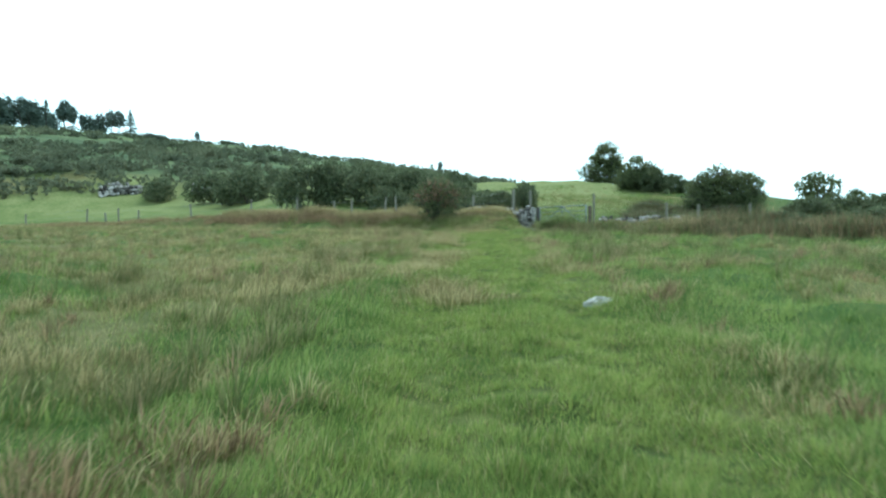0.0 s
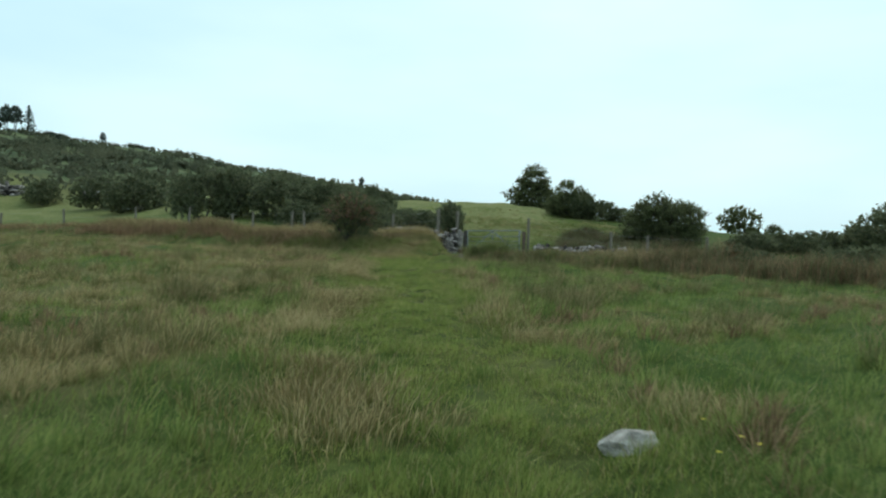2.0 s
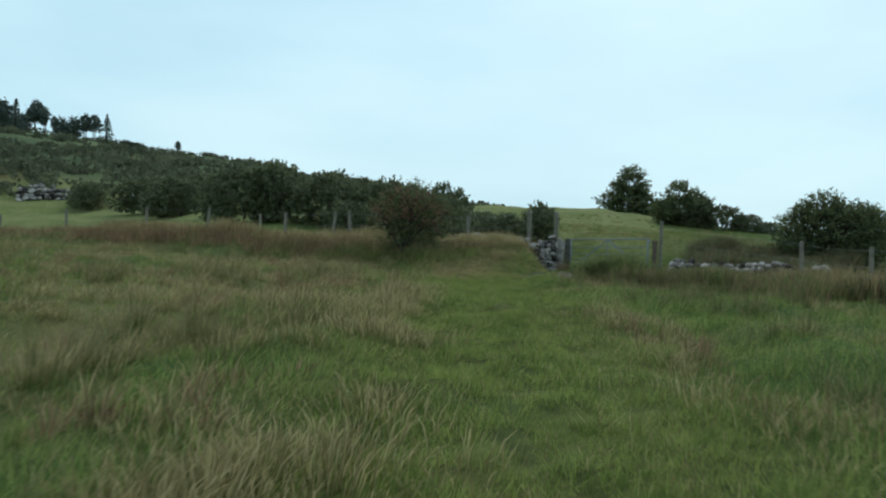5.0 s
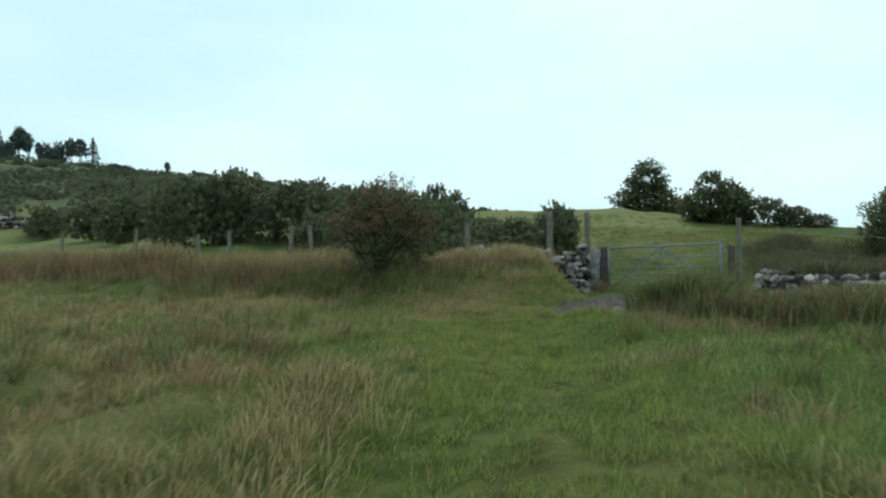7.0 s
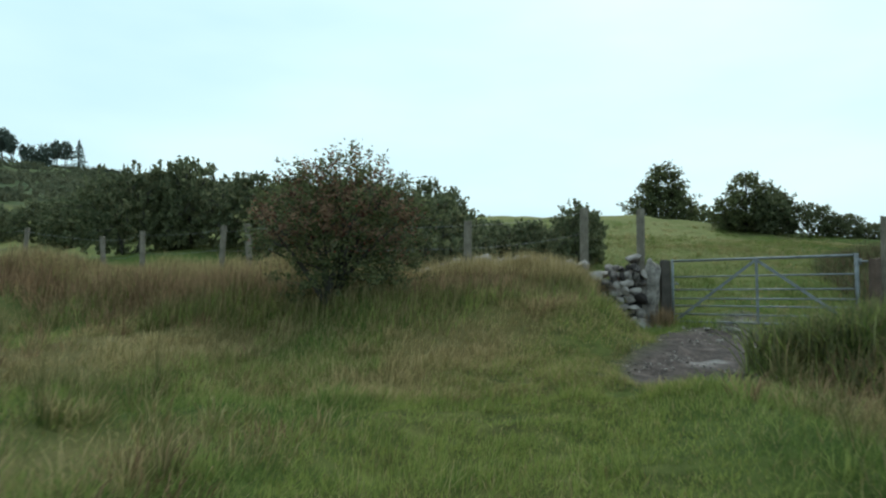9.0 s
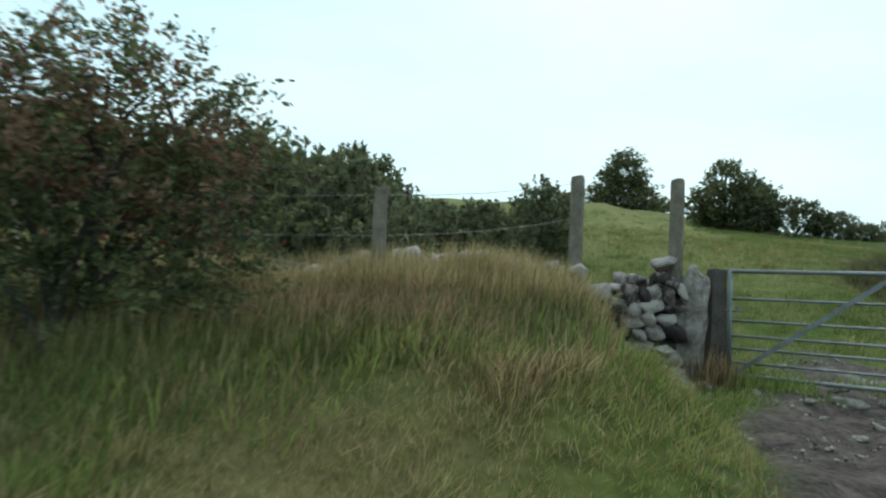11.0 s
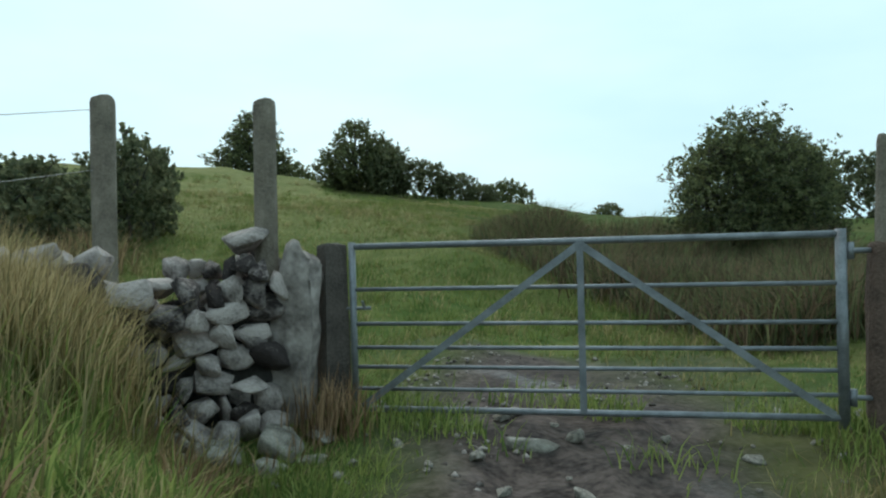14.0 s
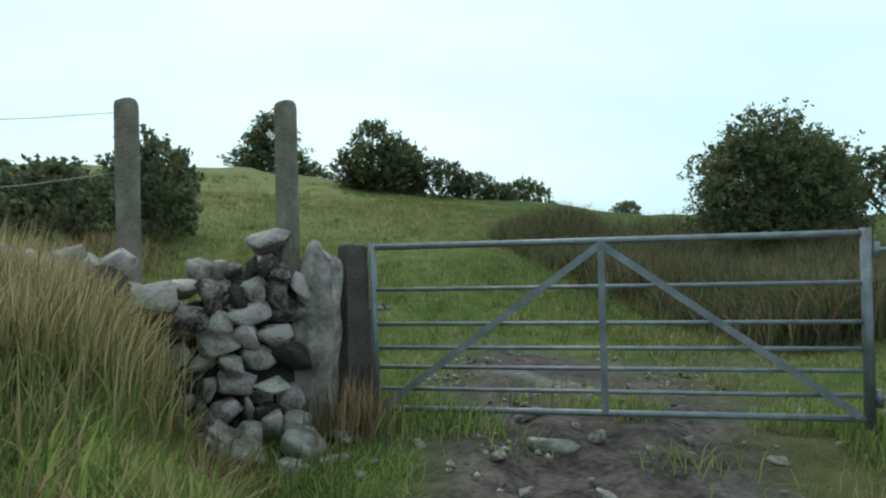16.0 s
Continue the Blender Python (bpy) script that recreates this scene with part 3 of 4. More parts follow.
def leaves(p, size, g, narrow=0.5):
    """A diamond leaf at each point."""
    n = len(p)
    a, b = basis(n, g)
    s = (size * g.uniform(0.6, 1.3, n))[:, None]
    v = np.stack([p + a * s, p + b * s * narrow, p - a * s, p - b * s * narrow], 1).reshape(-1, 3)
    i = np.arange(n)[:, None] * 4
    return v, np.concatenate([i + [0, 1, 2], i + [0, 2, 3]])


def crown_points(blobs, sprigs, per, length, g, up=0.3):
    """Leaf places along short sprigs that stand out from the blobs (x, y, z, rx, ry, rz)."""
    blobs = np.array(blobs, float)
    weight = blobs[:, 3] * blobs[:, 4] + blobs[:, 4] * blobs[:, 5]
    which = g.choice(len(blobs), sprigs, p=weight / weight.sum())
    d = g.normal(size=(sprigs, 3))
    d /= np.linalg.norm(d, axis=1, keepdims=True)
    rad = g.uniform(0.45, 1.0, sprigs) ** 0.6
    rad *= 1 + 0.16 * np.sin(d[:, 0] * 5 + which) * np.sin(d[:, 2] * 6 + which * 2) + 0.1 * np.sin(d[:, 1] * 9 + which)
    start = blobs[which, :3] + d * blobs[which, 3:] * rad[:, None]
    way = d + g.normal(size=(sprigs, 3)) * 0.5 + [0, 0, up]
    way /= np.linalg.norm(way, axis=1, keepdims=True)
    along = g.uniform(0, 1, (sprigs, per))
    ln = length * g.uniform(0.4, 1.5, sprigs)
    p = start[:, None] + way[:, None] * (along * ln[:, None])[..., None]
    return (p + g.normal(size=p.shape) * length * 0.13).reshape(-1, 3), start, way * ln[:, None]


def twig_prisms(a, b, r, g):
    """Thin three-sided twigs that taper from a to b."""
    n = len(a)
    u, w = basis(n, g)
    v = np.stack([a + u * r, a - u * r * 0.5 + w * r * 0.9, a - u * r * 0.5 - w * r * 0.9, b], 1).reshape(-1, 3)
    i = np.arange(n)[:, None] * 4
    return v, np.concatenate([i + [0, 1, 3], i + [1, 2, 3], i + [2, 0, 3]])


def limb(bm, a, b, r0, r1, bend, seg=7, steps=5):
    a, b = Vector(a), Vector(b)
    rings = []
    for k in range(steps + 1):
        f = k / steps
        p = a.lerp(b, f) + Vector(bend) * math.sin(math.pi * f)
        r = r0 + (r1 - r0) * f
        q = (b - a).to_track_quat('Z', 'Y')
        rings.append([bm.verts.new(p + q @ Vector((r * math.cos(2 * math.pi * s / seg), r * math.sin(2 * math.pi * s / seg), 0))) for s in range(seg)])
    for u, v in zip(rings, rings[1:]):
        for s in range(seg):
            bm.faces.new((u[s], u[(s + 1) % seg], v[(s + 1) % seg], v[s]))
    bm.faces.new(rings[-1])


def shrub(name, label, category, blobs, mat, sprigs, per, length, leaf, seed, stems=5, stem_r=0.05, group="", extra=None, up=0.3, spray=0, branches=2):
    """A bush or tree about its own base: stems or a trunk with limbs, and a crown of single leaves."""
    g = np.random.default_rng(seed)
    root = tagged(new(name), label, category, group)
    blobs_a = np.array(blobs, float)
    for k in range(stems):
        c = blobs_a[k % len(blobs)]
        tip = c[:3] + g.normal(size=3) * c[3:] * 0.35
        start = Vector((g.normal(0, stem_r * 1.2), g.normal(0, stem_r * 1.2), -0.15))
        bm = bmesh.new()
        limb(bm, start, Vector(tip), stem_r, stem_r * 0.2, Vector((-tip[0] * 0.15, -tip[1] * 0.15, 0)) + Vector(g.normal(size=3) * 0.05), 7, 7)
        part("trunk" if stems < 3 else "stem", bm, M_bark, root)
        for _ in range(branches):
            t2 = c[:3] + g.normal(size=3) * c[3:] * 0.75
            bm = bmesh.new()
            limb(bm, start.lerp(Vector(tip), g.uniform(0.45, 0.85)), Vector(t2), stem_r * 0.4, stem_r * 0.1, g.normal(size=3) * 0.07, 5, 3)
            part("branch", bm, M_bark, root)
    p, start, way = crown_points(blobs, sprigs, per, length, g, up)
    if spray:
        q, start2, way2 = crown_points(blobs, spray, per * 2, length * 1.7, g, up)
        p, start, way = np.concatenate([p, q]), np.concatenate([start, start2]), np.concatenate([way, way2])
    p = p[p[:, 2] > 0.03]
    v, f = leaves(p, leaf, g)
    blade_object("crown", v, f, mat, root)
    keep = slice(None, None, 1 if len(start) > 1300 else 3)
    v, f = twig_prisms((start - way * 0.8)[keep], (start + way)[keep], max(leaf * 0.16, 0.011), g)
    tagged(blade_object("twig_work", v, f, M_bark, root), "fine bare dark twigs", kind="stuff")
    if extra:
        mat2, count, size2 = extra
        q = crown_points(blobs, count, 1, length * 1.2, g, up)[0]
        q = q[q[:, 2] > 0.9]
        v, f = leaves(q, size2, g, 0.9)
        blade_object("berry", v, f, mat2, root)
    return root


def put(src, x, y, sx, sz, turn, first=False, sink=0.0):
    m = Matrix.Translation((x, y, gz(x, y) - sink)) @ Matrix.Rotation(turn, 4, 'Z') @ Matrix.Diagonal((sx, sx, sz, 1))
    if first:
        src.matrix_world = m
        return src
    ob = copy_thing(src, Matrix.Translation(m.translation) @ Matrix.Rotation(turn, 4, 'Z'))
    ob.scale = (sx, sx, sz)
    return ob


# the reddening hawthorn in front of the fence, seen close
haw = shrub("hawthorn", "reddening hawthorn bush with dark berries and ragged twigs", "bush",
            [(0, 0, 1.45, 0.85, 0.85, 0.75), (0.45, 0.1, 2.05, 0.62, 0.62, 0.6), (-0.55, 0.1, 1.9, 0.62, 0.62, 0.5), (0.1, -0.2, 2.45, 0.45, 0.45, 0.35),
             (0.95, 0.1, 1.75, 0.5, 0.5, 0.5), (0.85, 0, 2.25, 0.35, 0.35, 0.35), (-0.85, 0, 1.4, 0.42, 0.5, 0.45), (0.1, 0, 0.95, 0.7, 0.65, 0.45), (1.15, 0.2, 1.1, 0.45, 0.45, 0.4),
             (0.1, 0, 0.5, 0.9, 0.8, 0.42), (0.75, 0.1, 0.55, 0.7, 0.6, 0.42), (0.45, 0, 2.75, 0.26, 0.26, 0.28), (-0.55, 0, 2.5, 0.24, 0.24, 0.26), (1.45, 0.1, 1.75, 0.25, 0.25, 0.25)],
            M_haw, 640, 20, 0.26, 0.036, 31, 7, 0.06, extra=(M_berry, 1500, 0.014), up=0.45, spray=70)
g = np.random.default_rng(33)
p, start, way = crown_points([(0.15, -0.1, 1.95, 0.9, 0.8, 0.7), (-0.4, -0.2, 1.75, 0.8, 0.7, 0.6), (0.8, -0.1, 1.5, 0.55, 0.55, 0.55)], 300, 17, 0.28, g, 0.5)
v, f = leaves(p, 0.034, g)
tagged(blade_object("red_foliage", v, f, M_rust, haw), "red-brown turning leaves")
put(haw, -0.3, 39.0, 0.97, 0.79, 0.3, True)

# the big green hawthorn beyond the gate
big = shrub("hawthorn", "broad dark green hawthorn tree beyond the gate", "tree",
            [(0, 0, 1.6, 1.8, 1.6, 1.2), (1.3, 0, 1.9, 1.3, 1.2, 0.9), (-1.2, 0.2, 1.8, 1.2, 1.1, 0.85), (-0.7, 0, 2.75, 0.8, 0.8, 0.6), (0.5, 0, 2.45, 0.95, 0.9, 0.65),
             (2.2, 0.2, 1.15, 0.85, 0.9, 0.8), (-2.1, 0, 1.0, 0.75, 0.8, 0.7), (0.8, -0.2, 0.7, 1.6, 1.3, 0.6), (-1.0, 0.1, 0.6, 1.4, 1.2, 0.55), (1.7, 0, 2.55, 0.5, 0.5, 0.4), (-1.7, 0, 2.35, 0.45, 0.5, 0.4)], M_haw, 3800, 10, 0.26, 0.055, 32, 5, 0.1, spray=230)
put(big, 18.0, 46.9, 0.97, 0.92, 0.2, True)

# hedgerow trees and gorse, three builds, set out along the field edges
hedge = [shrub("thicket_bush", "dense dark green thorn thicket behind the fence", "bush",
               [(0, 0, 0.45, 0.62, 0.6, 0.5), (0.35, 0.1, 0.6, 0.45, 0.45, 0.38), (-0.38, 0, 0.55, 0.42, 0.42, 0.4), (0.05, 0.1, 0.8, 0.4, 0.4, 0.22), (-0.6, 0.1, 0.35, 0.3, 0.3, 0.33), (0.62, 0, 0.35, 0.3, 0.3, 0.33)],
               M_gorse, 760, 10, 0.10, 0.038, 40 + k, 3, 0.03, "field edge thicket", branches=1) for k in range(3)]
SPOTS = [(-10.4, 55.8, 3.6, 3.45), (-8.2, 56.2, 3.4, 3.5), (-5.4, 55.5, 3.6, 2.9), (-2.6, 56.4, 3.0, 2.8), (-0.6, 55.4, 2.6, 2.6), (1.2, 54.6, 2.2, 2.75),
         (-32.7, 84.6, 4.2, 2.7), (-23.7, 76.7, 4.8, 3.2), (-18.3, 69.4, 4.2, 3.0), (-20.6, 72.0, 3.6, 3.0), (-13.1, 63.4, 2.6, 1.5), (-23.7, 91.2, 4.0, 2.8), (-19.8, 90.6, 4.0, 2.9), (-9.6, 78.7, 4.4, 2.4),
         (-4.5, 66.6, 3.8, 2.2), (-2.1, 61.8, 3.2, 2.2), (-7.6, 70.0, 4.0, 2.3), (-13.6, 84.0, 4.6, 3.0), (-3.6, 52.0, 2.4, 1.9), (-1.2, 50.2, 2.0, 1.7),
         (0.75, 45.8, 2.9, 2.8), (-0.1, 45.7, 2.1, 2.9), (5.8, 52.0, 2.1, 2.1), (3.7, 50.6, 2.5, 1.85), (1.9, 49.6, 2.6, 1.95), (4.6, 55.0, 2.0, 1.1), (2.9, 54.0, 2.2, 1.4),
         (18.9, 66.6, 2.6, 2.5), (20.4, 66.0, 2.4, 1.9), (21.8, 65.4, 2.0, 1.3), (23.2, 65.0, 1.8, 0.9), (43.0, 58.0, 5.0, 3.6),
         (22.0, 44.6, 3.0, 1.3), (25.0, 45.6, 3.2, 1.4), (28.4, 47.0, 3.2, 1.3), (32.0, 48.5, 3.4, 1.4), (29.5, 42.5, 4.4, 2.7), (33.5, 40.0, 4.0, 2.2), (14.6, 31.2, 2.6, 1.1), (16.8, 28.2, 2.8, 1.2), (19.0, 25.4, 2.6, 1.0), (21.6, 22.0, 3.0, 1.2), (24.0, 18.6, 3.0, 1.2)]
used = set()
for k, (x, y, w, h) in enumerate(SPOTS):
    src = hedge[k % 3]
    put(src, x, y, w / 1.35, h * 0.94, k * 1.9, k % 3 not in used, 0.1)
    used.add(k % 3)

# trees beyond the gate
tall = shrub("ash_tree", "tall slender dark tree standing above the hedge", "tree",
             [(0, 0, 2.3, 1.7, 1.5, 1.5), (0.1, 0, 4.1, 1.15, 1.0, 1.1), (0.15, 0, 5.1, 0.75, 0.7, 0.7), (-1.4, 0, 2.2, 0.9, 0.9, 1.2), (1.2, 0, 2.0, 1.0, 1.0, 1.2), (-0.85, 0, 3.7, 0.6, 0.6, 0.55), (0.9, 0, 3.5, 0.6, 0.6, 0.6), (-0.2, 0, 0.8, 1.6, 1.4, 0.7)],
             M_haw, 1500, 9, 0.38, 0.10, 51, 2, 0.13, spray=60)
put(tall, 19.1, 86.75, 1.38, 0.98, 0.4, True)
cone = shrub("hawthorn", "pointed dark hawthorn in the hedge beyond the field", "tree",
             [(0, 0, 1.1, 1.6, 1.4, 0.9), (-0.1, 0, 2.1, 1.0, 0.9, 0.75), (-0.15, 0, 2.75, 0.5, 0.5, 0.4), (-1.2, 0, 1.0, 0.9, 0.9, 0.8), (1.3, 0, 1.2, 1.1, 1.0, 0.8), (1.0, 0, 1.9, 0.6, 0.6, 0.5), (0.2, 0, 0.4, 1.8, 1.3, 0.45)],
             M_haw, 1400, 9, 0.28, 0.08, 52, 3, 0.1, spray=60)
put(cone, 17.75, 67.0, 1.0, 1.0, 0.0, True)
far_tree = shrub("hedgerow_tree", "small rounded dark tree far off on the skyline", "tree",
                 [(0, 0, 1.7, 1.9, 1.7, 1.2), (1.4, 0, 1.6, 1.3, 1.2, 0.9), (-1.3, 0.2, 1.7, 1.3, 1.1, 0.9), (-0.3, 0, 2.6, 1.2, 1.0, 0.6), (0.3, 0, 0.7, 1.9, 1.5, 0.6)],
                 M_haw, 420, 8, 0.4, 0.16, 53, 2, 0.1, "far hedgerow trees", branches=1)
for x, y, s, h, k in [(50, 99, 1.1, 1.25, 0), (59, 106, 0.55, 0.7, 2), (75, 110, 1.0, 0.7, 4), (25, 95, 0.9, 1.0, 5), (28, 92, 0.8, 0.8, 6), (38, 96, 0.5, 0.5, 3)]:
    put(far_tree, x, y, s, h, k * 0.1, k == 0)

# trees and gorse along the crest and slope of the hill
def crest(px_az, r):
    a = radians(px_az)
    return r * math.sin(a), r * math.cos(a)


def conifer(seed):
    g = np.random.default_rng(seed)
    root = tagged(new("conifer"), "dark pointed conifer on the hill crest", "tree", "trees on the hill crest")
    bm = bmesh.new()
    limb(bm, (0, 0, -0.5), (0, 0, 8.6), 0.28, 0.05, (0, 0, 0))
    part("trunk", bm, M_bark, root)
    pts = []
    for tier in range(11):
        z = 1.4 + tier * 0.68
        rad = (9.0 - z) * 0.36 * g.uniform(0.8, 1.1)
        for _ in range(11):
            a = g.uniform(0, 6.28)
            for f in np.linspace(0.1, 1, 7):
                pts.append((math.cos(a) * rad * f, math.sin(a) * rad * f, z - 0.5 * f + g.normal(0, 0.08)))
    v, f = leaves(np.array(pts), 0.28, g, 0.5)
    blade_object("crown", v, f, M_conifer, root)
    return root


crown_tree = shrub("hill_tree", "wind-shaped dark tree on the hill crest", "tree",
                   [(0, 0, 3.8, 2.2, 2.0, 1.8), (1.4, 0, 2.8, 1.7, 1.6, 1.5), (-1.3, 0, 2.6, 1.6, 1.5, 1.5), (0.2, 0, 5.4, 1.3, 1.2, 1.1), (0.3, 0, 1.4, 2.0, 1.8, 1.2)],
                   M_conifer, 420, 8, 0.7, 0.28, 61, 2, 0.2, "trees on the hill crest")
con = conifer(62)
pine = shrub("pine_tree", "open-crowned pine with a bare trunk on the hill crest", "tree",
             [(0, 0, 5.7, 1.4, 1.3, 0.8), (1.0, 0.2, 4.7, 1.1, 1.0, 0.55), (-1.1, 0, 4.2, 1.1, 1.0, 0.55), (0.2, 0, 6.6, 0.9, 0.8, 0.6), (-0.4, -0.3, 3.2, 0.9, 0.9, 0.45), (1.3, -0.2, 3.5, 0.6, 0.6, 0.35)],
             M_conifer, 400, 8, 0.55, 0.2, 63, 2, 0.17, "trees on the hill crest")
first = [True, True, True]
for az, r, s, kind in [(-22.9, 238, 1.0, 0), (-24.2, 238, 0.95, 2), (-23.7, 240, 1.0, 2), (-24.9, 240, 0.9, 1), (-26.6, 238, 0.95, 2), (-27.3, 240, 0.9, 2), (-28.2, 238, 1.0, 0), (-28.9, 240, 1.1, 1),
                       (-29.6, 238, 1.15, 2), (-30.4, 240, 1.2, 1), (-31.2, 238, 1.15, 2), (-32.2, 240, 1.2, 1), (-33.4, 238, 1.25, 2), (-34.6, 240, 1.2, 1), (-36.0, 238, 1.2, 2), (-37.5, 238, 1.2, 1),
                       (-39.5, 238, 1.2, 0), (-26.0, 240, 0.7, 2), (-25.6, 239, 0.75, 1), (-21.6, 238, 0.5, 1), (-21.0, 239, 0.45, 1), (-18.4, 238, 0.52, 2), (-17.2, 238, 0.25, 1), (-15.9, 238, 0.35, 1), (-0.3, 215, 0.5, 2)]:
    x, y = crest(az, r)
    src = (con, crown_tree, pine)[kind]
    low = kind == 1 and s < 0.6
    put(src, x, y, s * (2.0 if low else 1), s * (0.7 if low else 1), az * 5, first[kind], 1.0 if low else 0.3)
    first[kind] = False
g = np.random.default_rng(66)
for _ in range(26):
    x, y = crest(g.uniform(-44, -26.5), g.uniform(236, 262))
    s = g.uniform(0.85, 1.3)
    put((crown_tree, pine)[int(g.integers(2))], x, y, s, s, g.uniform(0, 6), False, 0.5)


def hill_gorse():
    g = np.random.default_rng(70)
    vs, fs, base = [], [], 0
    n = 0
    while n < 520:
        az, r = g.uniform(-44, 5), g.uniform(74, 236)
        x, y = crest(az, r)
        if (az < -14 and r < 98) or (r > 185 and g.random() < 0.55):
            continue
        if waves(np.array(x), np.array(y), 0.07, 21) < (-0.1 if az > -14 else -0.3) or (az > -4 and r > 200):
            continue
        s = g.uniform(0.7, 1.7) * (0.8 if r > 215 else 1)
        z = gz(x, y)
        blobs = [(x, y, z + s * 0.25, s * 1.3, s * 1.2, s * 0.55), (x + g.normal(0, s), y + g.normal(0, s), z + s * 0.2, s, s, s * 0.5), (x + g.normal(0, s), y, z + s * 0.35, s * 0.7, s * 0.7, s * 0.5)]
        p = crown_points(blobs, 40, 5, 0.5, g)[0]
        v, f = leaves(p, 0.31, g)
        vs.append(v)
        fs.append(f + base)
        base += len(v)
        n += 1
    for az in np.arange(-23.5, -4.0, 0.42):
        x, y = crest(az + g.normal(0, 0.12), g.uniform(236, 240))
        s = g.uniform(0.6, 1.35)
        z = gz(x, y)
        p = crown_points([(x, y, z + s * 0.3, s * 1.5, s * 1.2, s * 0.6), (x + g.normal(0, s), y, z + s * 0.5, s * 0.8, s * 0.8, s * 0.5)], 50, 6, 0.4, g)[0]
        v, f = leaves(p, 0.24, g)
        vs.append(v)
        fs.append(f + base)
        base += len(v)
    ob = blade_object("hillside_gorse", np.concatenate(vs), np.concatenate(fs), M_hill)
    tagged(ob, "dark gorse and bracken clumps over the hillside", "gorse", kind="stuff")


hill_gorse()


# ---- grass ----
def blades(x, y, h, w, g, wind=0.35, spread=0.5, bend=0.5, tris=3, ox=0.0, oy=0.0):
    """Grass blades: three triangles bent over, or one straight triangle for short turf."""
    n = len(x)
    z = ground_z(x, y) - 0.01
    a = g.uniform(0, 2 * np.pi, n)
    lean = np.abs(g.normal(0, spread, n))
    dx, dy = ox + np.cos(a) * lean + wind * g.uniform(0.2, 1.2, n), oy + np.sin(a) * lean
    t = g.uniform(0, 2 * np.pi, n)
    side = np.stack([np.cos(t) * w / 2, np.sin(t) * w / 2, np.zeros(n)], 1)
    base = np.stack([x, y, z], 1)
    mid = base + np.stack([dx * h * 0.30, dy * h * 0.30, h * 0.6], 1)
    tip = base + np.stack([dx * h * (0.55 + bend * 0.5), dy * h * (0.55 + bend * 0.5), h * (1 - 0.22 * bend * np.hypot(dx, dy))], 1)
    if tris == 1:
        v = np.stack([base - side, base + side, tip], 1).reshape(-1, 3)
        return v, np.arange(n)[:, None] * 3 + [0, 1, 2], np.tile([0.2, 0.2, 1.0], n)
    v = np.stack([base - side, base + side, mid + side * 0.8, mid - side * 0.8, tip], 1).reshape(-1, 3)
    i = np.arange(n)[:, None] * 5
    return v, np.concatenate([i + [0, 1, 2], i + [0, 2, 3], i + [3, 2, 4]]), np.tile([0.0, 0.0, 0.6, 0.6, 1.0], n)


def grass_object(name, label, mat, parts):
    vs, fs, us, base = [], [], [], 0
    for v, f, u in parts:
        vs.append(v)
        fs.append(f + base)
        us.append(u)
        base += len(v)
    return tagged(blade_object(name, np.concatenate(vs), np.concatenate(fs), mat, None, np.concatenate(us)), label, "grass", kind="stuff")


def scatter(n, g, x0=-26, x1=26, y0=0.5, y1=46):
    """Spots on the meadow, denser near the track."""
    x = g.uniform(x0, x1, n)
    near = g.random(n) < 0.55
    y = g.uniform(y0, y1, n)
    x = np.where(near, track_x(np.minimum(y, 36)) + g.normal(0, 5.0, n), x)
    keep = beyond(x, y) < -0.2
    return x[keep], y[keep]


def is_track(x, y):
    return np.exp(-((x - track_x(y)) / 1.55) ** 4) * (y < 40)


def tufts(n, per, hlo, hhi, w, g, spread, pick, wind=0.35, wide=(0.10, 0.30)):
    """Tussocks: blades that fountain out of a dense clump, tallest in its middle."""
    x, y = scatter(n, g)
    k = pick(x, y)
    x, y = x[k], y[k]
    m = len(x)
    size = g.uniform(*wide, m) ** 1.2
    ax, ay = g.normal(0, 0.6, (m, per)), g.normal(0, 0.6, (m, per))
    bx, by = (x[:, None] + ax * size[:, None]).ravel(), (y[:, None] + ay * size[:, None]).ravel()
    far = np.hypot(ax, ay)
    h = (g.uniform(hlo, hhi, m)[:, None] * g.uniform(0.5, 1.15, (m, per)) * (1.15 - 0.4 * np.clip(far, 0, 1.6))).ravel()
    return blades(bx, by, h, w, g, wind, spread, ox=(ax * 0.7).ravel(), oy=(ay * 0.7).ravel())


g = np.random.default_rng(80)


def mud_at(x, y):
    return surface_kinds(x, y)[1]


x, y = scatter(400000, g)
y2 = np.concatenate([g.uniform(1.0, 37.0, 190000), g.uniform(1.5, 10.0, 60000)])
x3, y3 = g.uniform(-2.5, 5.2, 75000), g.uniform(34.0, 41.2, 75000)
x, y = np.concatenate([x, track_x(y2) + g.normal(0, 1.3, len(y2)), x3]), np.concatenate([y, y2, y3])
k = (mud_at(x, y) < 0.35 + 0.3 * g.random(len(x))) & (waves(x, y, 8.5, 61) * is_track(x, y) < np.where(y < 31, 0.45, 0.7) + 0.6 * g.random(len(x)))
x, y = x[k], y[k]
short = (0.04 + 0.07 * g.random(len(x))) * (1.05 + 0.65 * np.clip(0.6 * waves(x, y, 3.2, 51) + 0.6 * waves(x, y, 8.0, 54), -1, 1)) + 0.07 * np.clip(1 - is_track(x, y), 0, 1) * g.random(len(x))
dry = g.random(len(x)) < 0.11 + 0.42 * np.clip(dryness(x, y) + 0.35, 0, 1) * (1 - 0.95 * is_track(x, y)) + 0.42 * ((y > 34.5) & (x < 4.6))
worn = is_track(x, y) > 0.35 + 0.3 * g.random(len(x))
